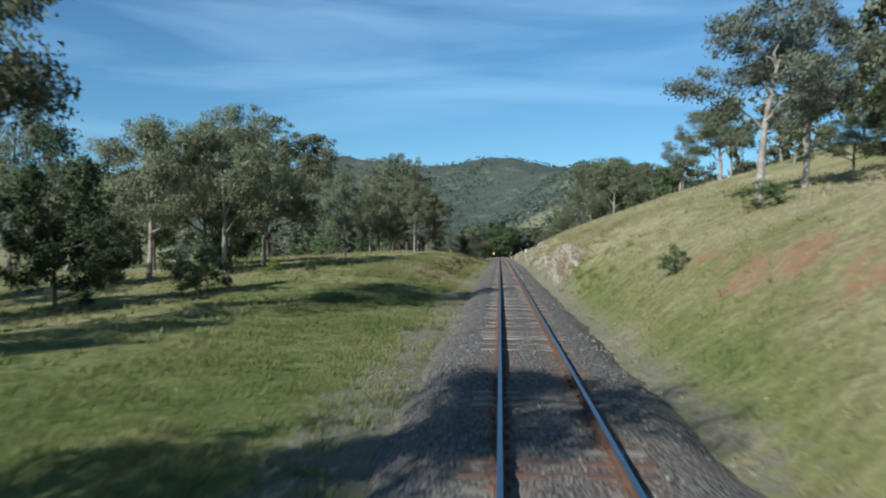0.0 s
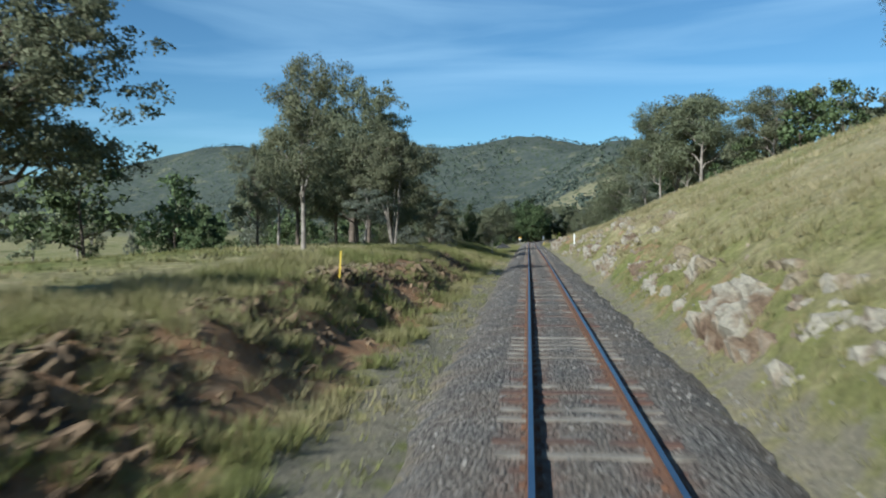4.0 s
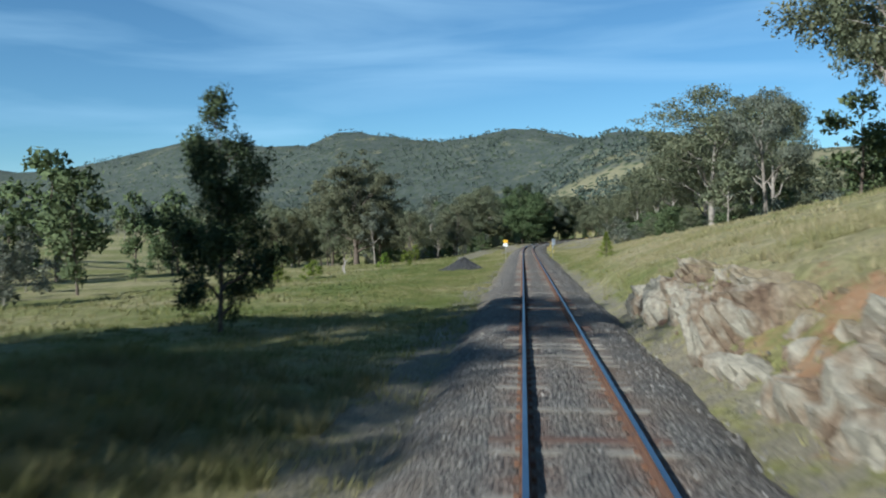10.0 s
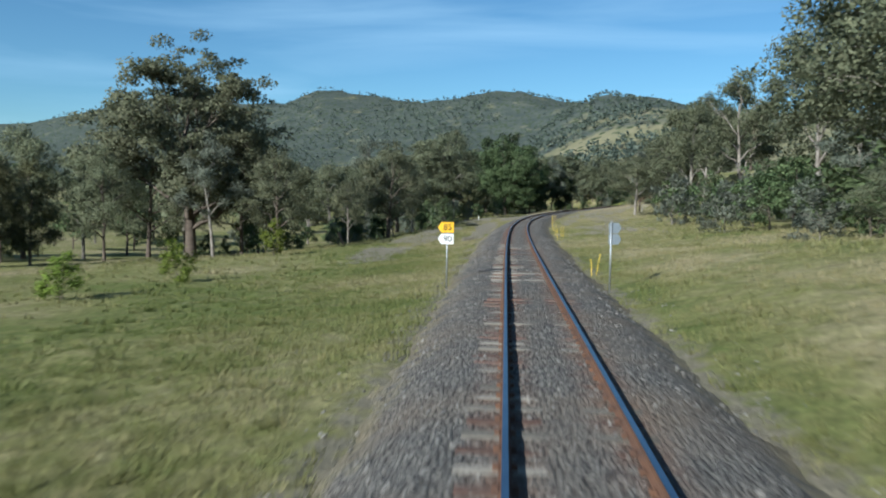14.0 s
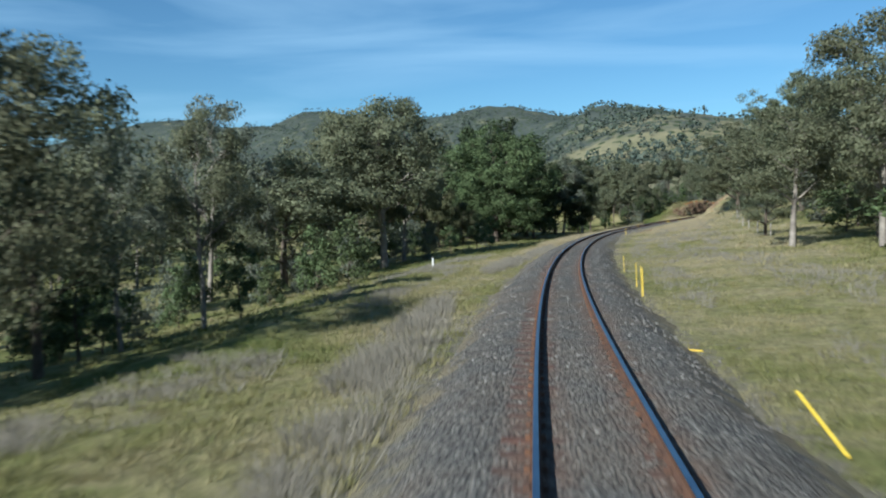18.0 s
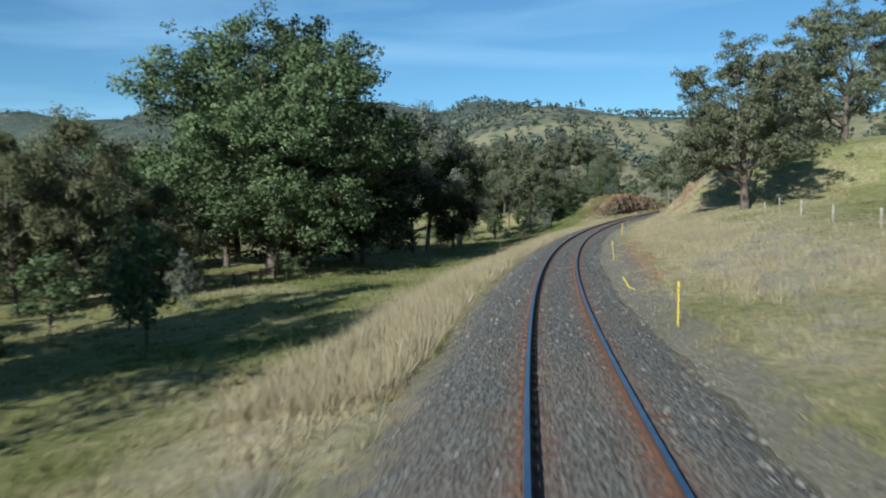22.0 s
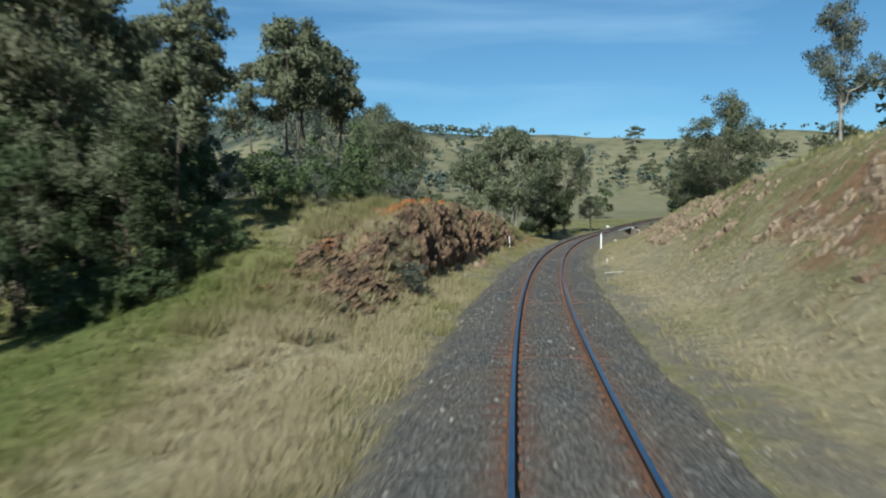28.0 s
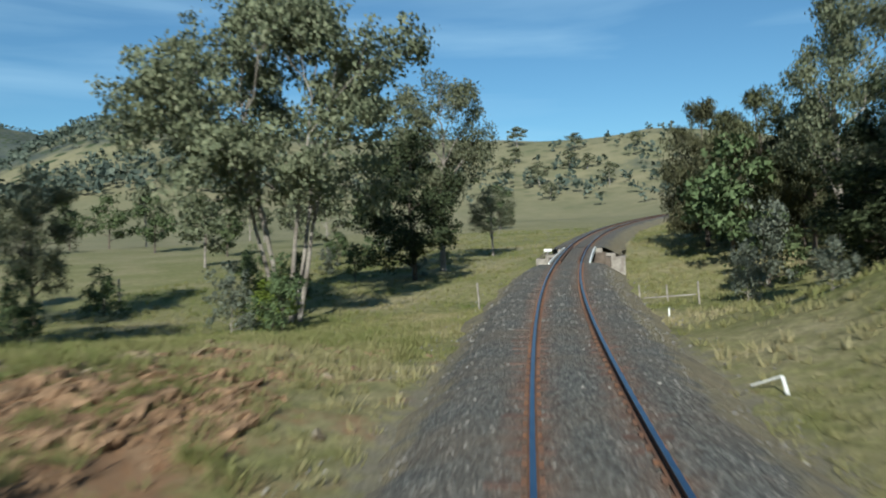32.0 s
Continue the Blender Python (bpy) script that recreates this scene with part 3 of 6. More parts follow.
def cut_face(s, lat):
    """How far a place belongs to one of the rocky faces of the cuttings, 0 to 1."""
    r = bump_at(s, 60, 7) * bump_at(lat, 4.8, 1.6) + bump_at(s, 118, 26) * bump_at(lat, 5.2, 1.8) + bump_at(s, 190, 9) * bump_at(lat, 4.4, 1.4)
    r = r + 0.9 * bump_at(s, 520, 26) * bump_at(lat, 9.0, 3.0) + 0.7 * bump_at(s, 580, 22) * bump_at(lat, 8.5, 2.0)
    l = 0.8 * bump_at(s, 108, 48) * bump_at(lat, -5.6, 1.7) + 1.2 * bump_at(s, 563, 26) * bump_at(lat, -7.2, 1.8) + 0.7 * bump_at(s, 605, 14) * bump_at(lat, -8, 2.6)
    return np.clip(r + l, 0, 1)


def height(x, y):
    x, y = np.atleast_1d(np.asarray(x, float)), np.atleast_1d(np.asarray(y, float))
    s, lat = plan_of(x, y)
    near = np.where(lat > 0, profile(s, np.abs(lat), RIGHT), profile(s, np.abs(lat), LEFT))
    # the steep rock wall of the second cutting
    wall = np.interp(s, [543, 549, 553, 561, 571, 576, 584, 592, 597, 606, 618], [-0.6, 1.5, 2.6, 3.2, 3.3, 2.8, 2.5, 2.5, 2.0, 0.9, -0.6])
    wall = -0.5 + (wall + 0.5) * np.clip((-lat - 5.1) / 1.2, 0, 1)
    near = np.where((s > 543) & (s < 618) & (lat < -5.1) & (lat > -9), np.maximum(near, wall), near)
    zt = np.interp(s, ST, TZ)
    off = np.clip((np.abs(lat) - 3.5) / 6, 0, 1)
    near = near + off * (0.5 * (fnoise(x / 9, y / 9, 11) - 0.5) + 0.16 * (fnoise(x / 1.6, y / 1.6, 12, 3) - 0.5))
    near = near + np.clip(np.abs(lat) - 2.9, 0, 0.6) * 0.35 * (fnoise(x / 0.9, y / 0.9, 14, 2) - 0.5)
    face = cut_face(s, lat)
    blocks = np.floor(fnoise(s / 2.3, lat / 2.0 + 30, 5, 2) * 7) / 7
    near = near + face * (1.5 * (blocks - 0.5) + 0.7 * (fnoise(s / 0.8, lat / 0.6, 6, 2) - 0.5))
    z1 = zt + near
    w = np.clip((np.abs(lat) - 55) / 75, 0, 1)
    w = np.maximum(w, np.clip((y - 735) / 60, 0, 1))
    w = w * w * (3 - 2 * w)
    return z1 * (1 - w) + far_height(x, y) * w


def mesh_of(name, verts, faces, material=None, smooth=True, floats=None):
    me = bpy.data.meshes.new(name)
    me.from_pydata(np.asarray(verts).tolist(), [], faces if isinstance(faces, list) else faces.tolist())
    if material is not None:
        for m in material if isinstance(material, (list, tuple)) else [material]:
            me.materials.append(m)
    if smooth:
        me.polygons.foreach_set("use_smooth", np.ones(len(me.polygons), bool))
    for key, val in (floats or {}).items():
        me.attributes.new(key, "FLOAT", "POINT").data.foreach_set("value", np.asarray(val, np.float32))
    me.update()
    return me


def part(name, me, parent, label=""):
    ob = new(name, me)
    ob.parent = parent
    return tagged(ob, label)


def thing(name, label, category, m=None, group="", kind=""):
    ob = new(name)
    if m is not None:
        ob.matrix_basis = m
    return tagged(ob, label, category, group, kind)


def grid_faces(nr, nc):
    a = (np.arange(nr - 1)[:, None] * nc + np.arange(nc - 1)[None, :]).ravel()
    return np.stack([a, a + 1, a + nc + 1, a + nc], 1)


# ---------------------------------------------------------------- ground
side = np.concatenate([np.arange(0, 3.0, 0.6), np.arange(3.0, 12.0, 0.38), np.arange(12, 40, 1.8), np.arange(40, 130, 9.0), np.geomspace(130, 4300, 34)])
cols = np.concatenate([-side[:0:-1], side])
rows_y = np.concatenate([np.arange(-340, -12, 16.0), np.arange(-12, 640, 0.72), np.arange(640, 760, 3.0), np.geomspace(760, 4600, 120)])
shift = np.interp(rows_y, TY, TX)
stretch = 1 / np.cos(np.interp(rows_y, TY, PSI))
hold = np.clip((rows_y - 690) / 400, 0, 1)
shift, stretch = shift * 1.0, stretch * (1 - hold) + hold
GX = shift[:, None] + cols[None, :] * stretch[:, None]
GY = np.repeat(rows_y[:, None], len(cols), 1)
gx, gy = GX.ravel(), GY.ravel()
gz = height(gx, gy)
g_s, g_lat = plan_of(gx, gy)


def dryness(s, lat, x, y):
    """0 for lush green, 1 for straw."""
    d = np.full_like(x, 0.42)
    d = d + 0.16 * np.clip(lat / 8, 0, 1) * (1 - np.clip((s - 240) / 60, 0, 1))
    d = d - 0.30 * bump_at(s, 15, 45) * bump_at(lat, -9, 8)
    d = d - 0.22 * bump_at(s, 255, 45) * bump_at(lat, -12, 10)
    d = d + 0.45 * bump_at(s, 440, 90) * bump_at(lat, -5.5, 2.2) + 0.25 * bump_at(s, 510, 60) * bump_at(lat, -6, 4)
    d = d - 0.18 * bump_at(s, 430, 90) * bump_at(lat, -12, 5)
    d = d - 0.5 * bump_at(s, 532, 14) * bump_at(lat, -11.5, 3.5)
    d = d + 0.40 * bump_at(s, 440, 70) * bump_at(lat, 10, 8) + 0.5 * bump_at(s, 550, 70) * bump_at(lat, 5, 3)
    d = d - 0.2 * bump_at(lat, 4.0, 0.8) * (1 - np.clip((s - 280) / 40, 0, 1))
    return d + 0.12 * np.clip((np.abs(lat) - 60) / 200, 0, 1)


def soilness(s, lat):
    """Bare earth on the banks and along the toe of the ballast."""
    e = np.where(lat > 0, 0.40, 0.65) * cut_face(s, lat) + 0.58 * bump_at(s, 98, 34) * bump_at(lat, -6.5, 2.2) + 0.18 * bump_at(np.abs(lat), 3.3, 0.5)
    e = e + 0.55 * bump_at(s, 20, 16) * bump_at(lat, 6.5, 2.0) + 0.5 * bump_at(s, 178, 16) * bump_at(lat, 5, 1.6) + 0.35 * bump_at(s, 80, 30) * bump_at(lat, 4.2, 1.0)
    e = e + 0.62 * bump_at(s, 452, 34) * bump_at(lat, 4.2, 1.9) + 0.42 * bump_at(s, 600, 34) * bump_at(lat, -4.6, 1.6) + 0.75 * bump_at(s, 578, 22) * bump_at(lat, -6.6, 1.5) + 0.26 * bump_at(s, 590, 40) * bump_at(lat, 4.8, 1.6)
    e = e + 0.6 * bump_at(s, 615, 12) * bump_at(lat, -8, 2.5) + 0.62 * bump_at(s, 528, 26) * bump_at(lat, 9.5, 4) + 0.3 * bump_at(s, 200, 5) * bump_at(lat, -6, 3)
    return np.clip(e, 0, 0.85)


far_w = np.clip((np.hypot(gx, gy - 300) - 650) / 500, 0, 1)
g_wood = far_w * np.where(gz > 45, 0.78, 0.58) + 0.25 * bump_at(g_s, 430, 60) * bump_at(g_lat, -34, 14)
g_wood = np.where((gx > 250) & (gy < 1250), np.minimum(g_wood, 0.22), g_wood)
ground = new("ground", mesh_of("ground", np.stack([gx, gy, gz], 1), grid_faces(len(rows_y), len(cols)), M_GROUND, True,
                               {"dry": dryness(g_s, g_lat, gx, gy), "soil": soilness(g_s, g_lat), "spill": 0.75 * bump_at(np.abs(g_lat), 2.9, 0.9) * (np.abs(g_lat) < 6) + 0.5 * (g_s < 230) * bump_at(g_lat, -4.0, 0.8) + 0.45 * bump_at(g_s, 455, 60) * bump_at(g_lat, 3.0, 1.4), "wood": g_wood, "far_tone": np.clip((np.hypot(gx, gy - 300) - 330) / 200, 0, 1)}))
tagged(ground, "rolling green and straw-coloured pasture with bare red earth", "ground", "", "structure")

# ---------------------------------------------------------------- the line
BRIDGE = (652.0, 668.0)
b_lat = np.array([-3.3, -2.9, -2.5, -2.15, -1.8, -1.3, -0.95, -0.7525, -0.55, -0.2, 0.2, 0.55, 0.7525, 0.95, 1.3, 1.8, 2.15, 2.5, 2.9, 3.3])
b_up = np.array([-0.95, -0.72, -0.50, -0.30, -0.20, -0.175, -0.19, -0.19, -0.19, -0.165, -0.165, -0.19, -0.19, -0.19, -0.175, -0.20, -0.30, -0.50, -0.72, -0.95])


def ballast_bed(s0, s1):
    ss = np.arange(s0, s1 + 0.01, 0.5)
    A, B = np.meshgrid(ss, b_lat, indexing="ij")
    U = np.repeat(b_up[None, :], len(ss), 0)
    B = B + (0.55 * (fnoise(A / 3.1, np.sign(B) * 5 + 13, 21) - 0.5) + 0.5 * (fnoise(A / 0.9, np.sign(B) * 7 + 23, 23) - 0.5)) * np.sign(B) * np.clip((np.abs(B) - 1.7) / 1.0, 0, 1)
    U = U + 0.06 * (fnoise(A / 0.5, B / 0.3, 22, 3) - 0.5) * np.where(np.abs(np.abs(B) - 0.7525) < 0.3, 0.4, 1)
    P = on_track(A.ravel(), B.ravel(), U.ravel())
    rust = np.clip(1.25 - np.abs(np.abs(B) - 0.7525) / 0.34, 0, 1).ravel()
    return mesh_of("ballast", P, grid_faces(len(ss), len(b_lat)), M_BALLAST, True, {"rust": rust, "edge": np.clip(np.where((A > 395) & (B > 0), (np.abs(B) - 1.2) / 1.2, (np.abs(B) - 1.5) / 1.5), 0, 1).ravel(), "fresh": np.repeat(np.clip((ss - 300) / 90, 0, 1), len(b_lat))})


for s0, s1 in ((-40, BRIDGE[0]), (BRIDGE[1], 770)):
    tagged(new("ballast", ballast_bed(s0, s1)), "grey crushed-stone ballast bed with rust stains", "ballast", "", "structure")

track = thing("railway_track", "single railway track with shiny rails on half-buried sleepers", "railway track")
R_HEAD = [(-0.035, 0.0), (0.035, 0.0), (0.036, -0.012), (0.034, -0.036), (0.009, -0.050), (0.009, -0.128), (0.070, -0.150), (0.070, -0.160), (-0.070, -0.160), (-0.070, -0.150), (-0.009, -0.128), (-0.009, -0.050), (-0.034, -0.036), (-0.036, -0.012)]


def rail_mesh(lat):
    ss = np.arange(-40.0, 770.0, 2.0)
    n = len(R_HEAD)
    V = np.concatenate([on_track(ss, lat + dx, dz)[:, None, :] for dx, dz in R_HEAD], 1).reshape(-1, 3)
    faces, mats = [], []
    for i in range(len(ss) - 1):
        for j in range(n):
            k = (j + 1) % n
            faces.append((i * n + j, i * n + k, (i + 1) * n + k, (i + 1) * n + j))
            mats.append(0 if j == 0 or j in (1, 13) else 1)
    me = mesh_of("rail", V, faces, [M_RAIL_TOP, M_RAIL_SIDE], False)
    me.polygons.foreach_set("material_index", mats)
    return me


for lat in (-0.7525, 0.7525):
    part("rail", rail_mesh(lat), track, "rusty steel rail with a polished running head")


def box_data(boxes):
    """Vertices and faces of many boxes: centre, half-size along, across, up, and the line's yaw."""
    corner = np.array([(a, b, c) for a in (-1, 1) for b in (-1, 1) for c in (-1, 1)], float)
    quad = np.array([(0, 1, 3, 2), (4, 6, 7, 5), (0, 4, 5, 1), (2, 3, 7, 6), (1, 5, 7, 3), (0, 2, 6, 4)])
    V, F = [], []
    for i, (c, h, p) in enumerate(boxes):
        loc = corner * np.array(h)
        a, b = loc[:, 0], loc[:, 1]
        V.append(np.stack([a * math.sin(p) + b * math.cos(p), a * math.cos(p) - b * math.sin(p), loc[:, 2]], 1) + c)
        F.append(quad[:, ::-1] + 8 * i)
    return np.concatenate(V), np.concatenate(F)


# ---------------------------------------------------------------- trees
def tube(path, radii, sides):
    path, radii = np.asarray(path, float), np.asarray(radii, float)
    d = np.gradient(path, axis=0)
    d /= np.linalg.norm(d, axis=1)[:, None] + 1e-9
    ref = np.where(np.abs(d[:, 2:3]) < 0.9, [[0.0, 0, 1]], [[1.0, 0, 0]])
    u = np.cross(d, ref)
    u /= np.linalg.norm(u, axis=1)[:, None] + 1e-9
    v = np.cross(d, u)
    a = np.arange(sides) * 2 * math.pi / sides
    V = path[:, None, :] + radii[:, None, None] * (np.cos(a)[None, :, None] * u[:, None, :] + np.sin(a)[None, :, None] * v[:, None, :])
    n = len(path)
    F = [(i * sides + j, i * sides + (j + 1) % sides, (i + 1) * sides + (j + 1) % sides, (i + 1) * sides + j) for i in range(n - 1) for j in range(sides)]
    return V.reshape(-1, 3), np.array(F)


def joined(pieces):
    V, F, base = [], [], 0
    for v, f in pieces:
        V.append(v)
        F.append(np.asarray(f) + base)
        base += len(v)
    return np.concatenate(V), np.concatenate(F)


class Shape:
    """How one kind of tree grows, at 16 m: where limbs leave the trunk, where the crown begins, how wide it is, its boughs and leaf clumps."""

    def __init__(self, fork=0.25, base=0.3, wide=0.36, mains=9, subs=5, tufts=3, lobe=0.42, clump=0.95, flat=0.75, leaves=13000, leaf=(0.30, 0.16), droop=0.9, stems=1, r0=0.24, split=0.72, lean=0.06, belly=0.42):
        self.fork, self.base, self.wide, self.mains, self.subs, self.tufts = fork, base, wide, mains, subs, tufts
        self.lobe, self.clump, self.flat, self.leaves, self.leaf, self.droop = lobe, clump, flat, leaves, leaf, droop
        self.stems, self.r0, self.split, self.lean, self.belly = stems, r0, split, lean, belly


def unit(v):
    return v / (np.linalg.norm(v, axis=-1, keepdims=True) + 1e-9)


def bend(p, q, lift, n, rg, wob):
    """A curved line from p to q that rises first."""
    c = p + (q - p) * 0.45 + np.array([0, 0, lift])
    t = np.linspace(0, 1, n)[:, None]
    path = p * (1 - t) ** 2 + 2 * c * t * (1 - t) + q * t * t
    path[1:-1] += rg.normal(0, wob, (n - 2, 3))
    return path


def grow(sh, seed):
    rg = np.random.default_rng(seed)
    H = 16.0
    R, zb = sh.wide * H, sh.base * H
    trunk, limbs, tufts, sizes = [], [], [], []
    for st in range(sh.stems):
        a0 = rg.uniform(0, 6.28) if sh.stems == 1 else st * 6.283 / sh.stems + rg.normal(0, 0.25)
        way = np.array([math.cos(a0), math.sin(a0), 0])
        foot = way * (0.0 if sh.stems == 1 else rg.uniform(0.25, 0.6))
        lean = way * (rg.uniform(0, sh.lean) if sh.stems == 1 else rg.uniform(0.12, 0.30))
        n = 8
        wob = np.cumsum(rg.normal(0, 0.17, (n, 2)), 0)
        path, rad = [foot - np.array([0, 0, 0.6])], [sh.r0 * 1.5]
        for i in range(n):
            z = H * sh.split * (i + 0.15) / (n - 1 + 0.15)
            path.append(foot + lean * z + np.append(wob[i] * i / n, z))
            rad.append(sh.r0 * (1.12 - 0.82 * i / (n - 1)))
        trunk.append(tube(path, rad, 8))
        path, rad = np.array(path), np.array(rad)
        for m in range(sh.mains + 1):
            top = m == sh.mains
            v = (m + rg.uniform(0.1, 0.9)) / sh.mains if not top else 1.0
            zt = zb + (H - zb) * (0.10 + 0.74 * v) if not top else H * 0.93
            u = (zt - zb) / (H - zb)
            dome = R * math.sqrt(max(0.03, 1 - ((u - sh.belly) / (0.66 if u > sh.belly else 0.75)) ** 2))
            az = a0 + m * 2.4 + rg.normal(0, 0.35) if sh.stems == 1 else a0 + rg.normal(0, 0.9)
            out = dome * (rg.uniform(0.5, 0.78) if not top else rg.uniform(0.0, 0.2))
            goal = np.array([math.cos(az) * out, math.sin(az) * out, zt]) + lean * H * 0.25
            z0 = min(H * (sh.fork + (sh.split - sh.fork) * v * 0.95), zt * 0.9)
            k = np.interp(z0, path[:, 2], np.arange(len(path)))
            i = min(int(k), len(path) - 2)
            p = path[i] + (path[i + 1] - path[i]) * (k - i)
            r = np.interp(k, np.arange(len(rad)), rad) * (0.62 if not top else 0.95)
            line = bend(p, goal, 0.16 * np.linalg.norm(goal - p), 6, rg, 0.16)
            limbs.append(tube(line, np.linspace(r, r * 0.32, 6), 5))
            rl = sh.lobe * R * rg.uniform(0.75, 1.25)
            outward = unit(np.array([goal[0], goal[1], 0.35 * R]))
            for _ in range(sh.subs):
                d = unit(rg.normal(0, 1, 3) + 0.65 * outward + np.array([0, 0, 0.25]))
                q = goal + d * rl * rg.uniform(0.5, 1.0) * np.array([1, 1, 0.8])
                j = int(rg.integers(2, 6))
                twig = bend(line[j], q, 0.12 * np.linalg.norm(q - line[j]), 4, rg, 0.08)
                limbs.append(tube(twig, np.linspace(max(r * 0.30, 0.03), 0.018, 4), 3))
                for g in range(sh.tufts):
                    c = q if g == 0 else twig[int(rg.integers(1, 4))] + rg.normal(0, 0.34 * rl, 3) * np.array([1, 1, 0.7])
                    tufts.append(c)
                    sizes.append(sh.clump * rg.uniform(0.55, 1.3))
    tufts, sizes = np.array(tufts), np.array(sizes)
    tufts[:, 2] = np.maximum(tufts[:, 2], 0.5 + 0.5 * sizes)
    n = sh.leaves
    which = rg.choice(len(tufts), n, p=sizes**2 / (sizes**2).sum())
    off = unit(rg.normal(0, 1, (n, 3)) + np.array([0, 0, 0.35]))
    off *= (rg.uniform(0, 1, n) ** 0.5 * np.where(rg.uniform(0, 1, n) < 0.08, 1.35, 1.0))[:, None] * sizes[which][:, None]
    off[:, 2] *= sh.flat
    c = tufts[which] + off
    heart = np.array([0, 0, zb + 0.42 * (H - zb)])
    nrm = unit(off / sizes[which][:, None] + 0.55 * (c - heart) / R + rg.normal(0, 0.55, (n, 3)) + np.array([0, 0, 0.15]))
    ax = unit(rg.normal(0, 0.6, (n, 3)) + np.array([0, 0, -sh.droop]))
    side = unit(np.cross(ax, rg.normal(0, 1, (n, 3))))
    flip = np.einsum("ij,ij->i", np.cross(side, ax), nrm) < 0
    side = np.where(flip[:, None], -side, side)
    sc = rg.uniform(0.6, 1.35, n)[:, None]
    L, W = sh.leaf
    k = rg.uniform(-0.25, 0.25, n)[:, None] * L
    V = np.stack([c - ax * L * sc / 2, c + side * W * sc + ax * k, c + ax * L * sc / 2], 1).reshape(-1, 3)
    F = np.arange(3 * n).reshape(-1, 3)
    # true size of the grown tree
    hi = np.percentile(c[:, 2], 99.5)
    wide = np.percentile(np.hypot(c[:, 0] - np.median(c[:, 0]), c[:, 1] - np.median(c[:, 1])), 95) * 2
    return trunk, joined(limbs), (V, F, np.repeat(nrm, 3, 0)), hi, wide


def foliage(V, F, nrm, material):
    """A crown of leaves, each shaded as part of its clump."""
    me = mesh_of("crown", V, F, material, True)
    me.normals_split_custom_set_from_vertices(nrm.tolist())
    return me


class Kind:
    def __init__(self, name, label, shape, bark, leafmat, seeds, category="tree", group=""):
        self.name, self.label, self.category, self.group = name, label, category, group
        self.models = []
        for sd in seeds:
            t, l, c, hi, wide = grow(shape, sd)
            self.models.append(([mesh_of("trunk", *one, bark) for one in t], mesh_of("branchwork", *l, bark), foliage(*c, leafmat), hi, wide))
        self.made, self.count = {}, 0

    def put(self, x, y, h, w=None, label="", sink=0.0, lean=0.0):
        i = self.count % len(self.models)
        self.count += 1
        t, l, c, hi, wide = self.models[i]
        sz = h / hi
        sw = (w / wide) if w else sz
        sw = min(max(sw, sz * 0.6), sz * 2.0)
        z = float(height(x, y)[0]) - sink
        m = pose(x, y, z, lean, 0, (self.count * 137.5) % 360) @ Matrix.Diagonal((sw, sw, sz, 1))
        if i in self.made:
            first = self.made[i]
            ob = copy_thing(first, m @ Matrix.Diagonal([1 / v for v in first.scale] + [1.0]))
        else:
            ob = thing(self.name, self.label, self.category, m, self.group)
            for one in t:
                part("trunk", one, ob)
            part("branchwork", l, ob)
            part("crown", c, ob)
            self.made[i] = ob
        if label:
            ob["label"] = label
        return ob


GUM = Kind("gum_tree", "tall eucalyptus with pale limbs and an open olive crown", Shape(0.22, 0.34, 0.30, 9, 6, 4, 0.44, 0.95, 0.72, 18000, (0.25, 0.12)), M_BARK_PALE, M_LEAF_GUM, (1, 2, 3))
BOX = Kind("box_tree", "broad dark-barked eucalyptus with a full grey-green crown", Shape(0.16, 0.20, 0.36, 11, 6, 4, 0.42, 0.95, 0.75, 20000, (0.26, 0.125), belly=0.38), M_BARK_DARK, M_LEAF_GUM, (4, 5, 9))
GIANT = Kind("great_gum_tree", "very large spreading eucalyptus with heavy limbs", Shape(0.12, 0.16, 0.42, 16, 8, 5, 0.36, 0.66, 0.78, 56000, (0.23, 0.12), r0=0.34, split=0.6), M_BARK_DARK, M_LEAF_GUM, (6, 7))
GREAT_DENSE = Kind("great_dark_tree", "massive dense green tree shading the bank", Shape(0.08, 0.08, 0.44, 20, 8, 5, 0.34, 0.72, 0.85, 66000, (0.22, 0.12), 0.7, r0=0.34, split=0.6, belly=0.45), M_BARK_DARK, M_LEAF_DARK, (19,))
GREY = Kind("grey_gum_tree", "pale-stemmed eucalyptus with thin blue-grey foliage", Shape(0.25, 0.36, 0.26, 7, 4, 3, 0.46, 1.0, 0.75, 12500, (0.26, 0.115)), M_BARK_PALE, M_LEAF_GREY, (7, 8))
SLIM = Kind("slim_gum_tree", "slender straight eucalyptus with a high narrow crown", Shape(0.46, 0.50, 0.19, 7, 4, 3, 0.5, 0.85, 0.8, 7500, (0.36, 0.17), r0=0.15, split=0.85), M_BARK_DARK, M_LEAF_GUM, (10, 11, 12))
MULTI = Kind("multi_stemmed_gum", "several pale leaning stems under one spreading gum crown", Shape(0.30, 0.34, 0.42, 3, 6, 4, 0.40, 0.85, 0.72, 38000, (0.30, 0.15), stems=6, r0=0.13, split=0.66), M_BARK_PALE, M_LEAF_GUM, (14, 15))
DENSE = Kind("dense_dark_tree", "dense dark green tree with foliage down to the ground", Shape(0.06, 0.04, 0.36, 14, 6, 4, 0.38, 0.9, 0.9, 20000, (0.34, 0.18), 0.7, belly=0.36), M_BARK_DARK, M_LEAF_DEEP, (17, 18))
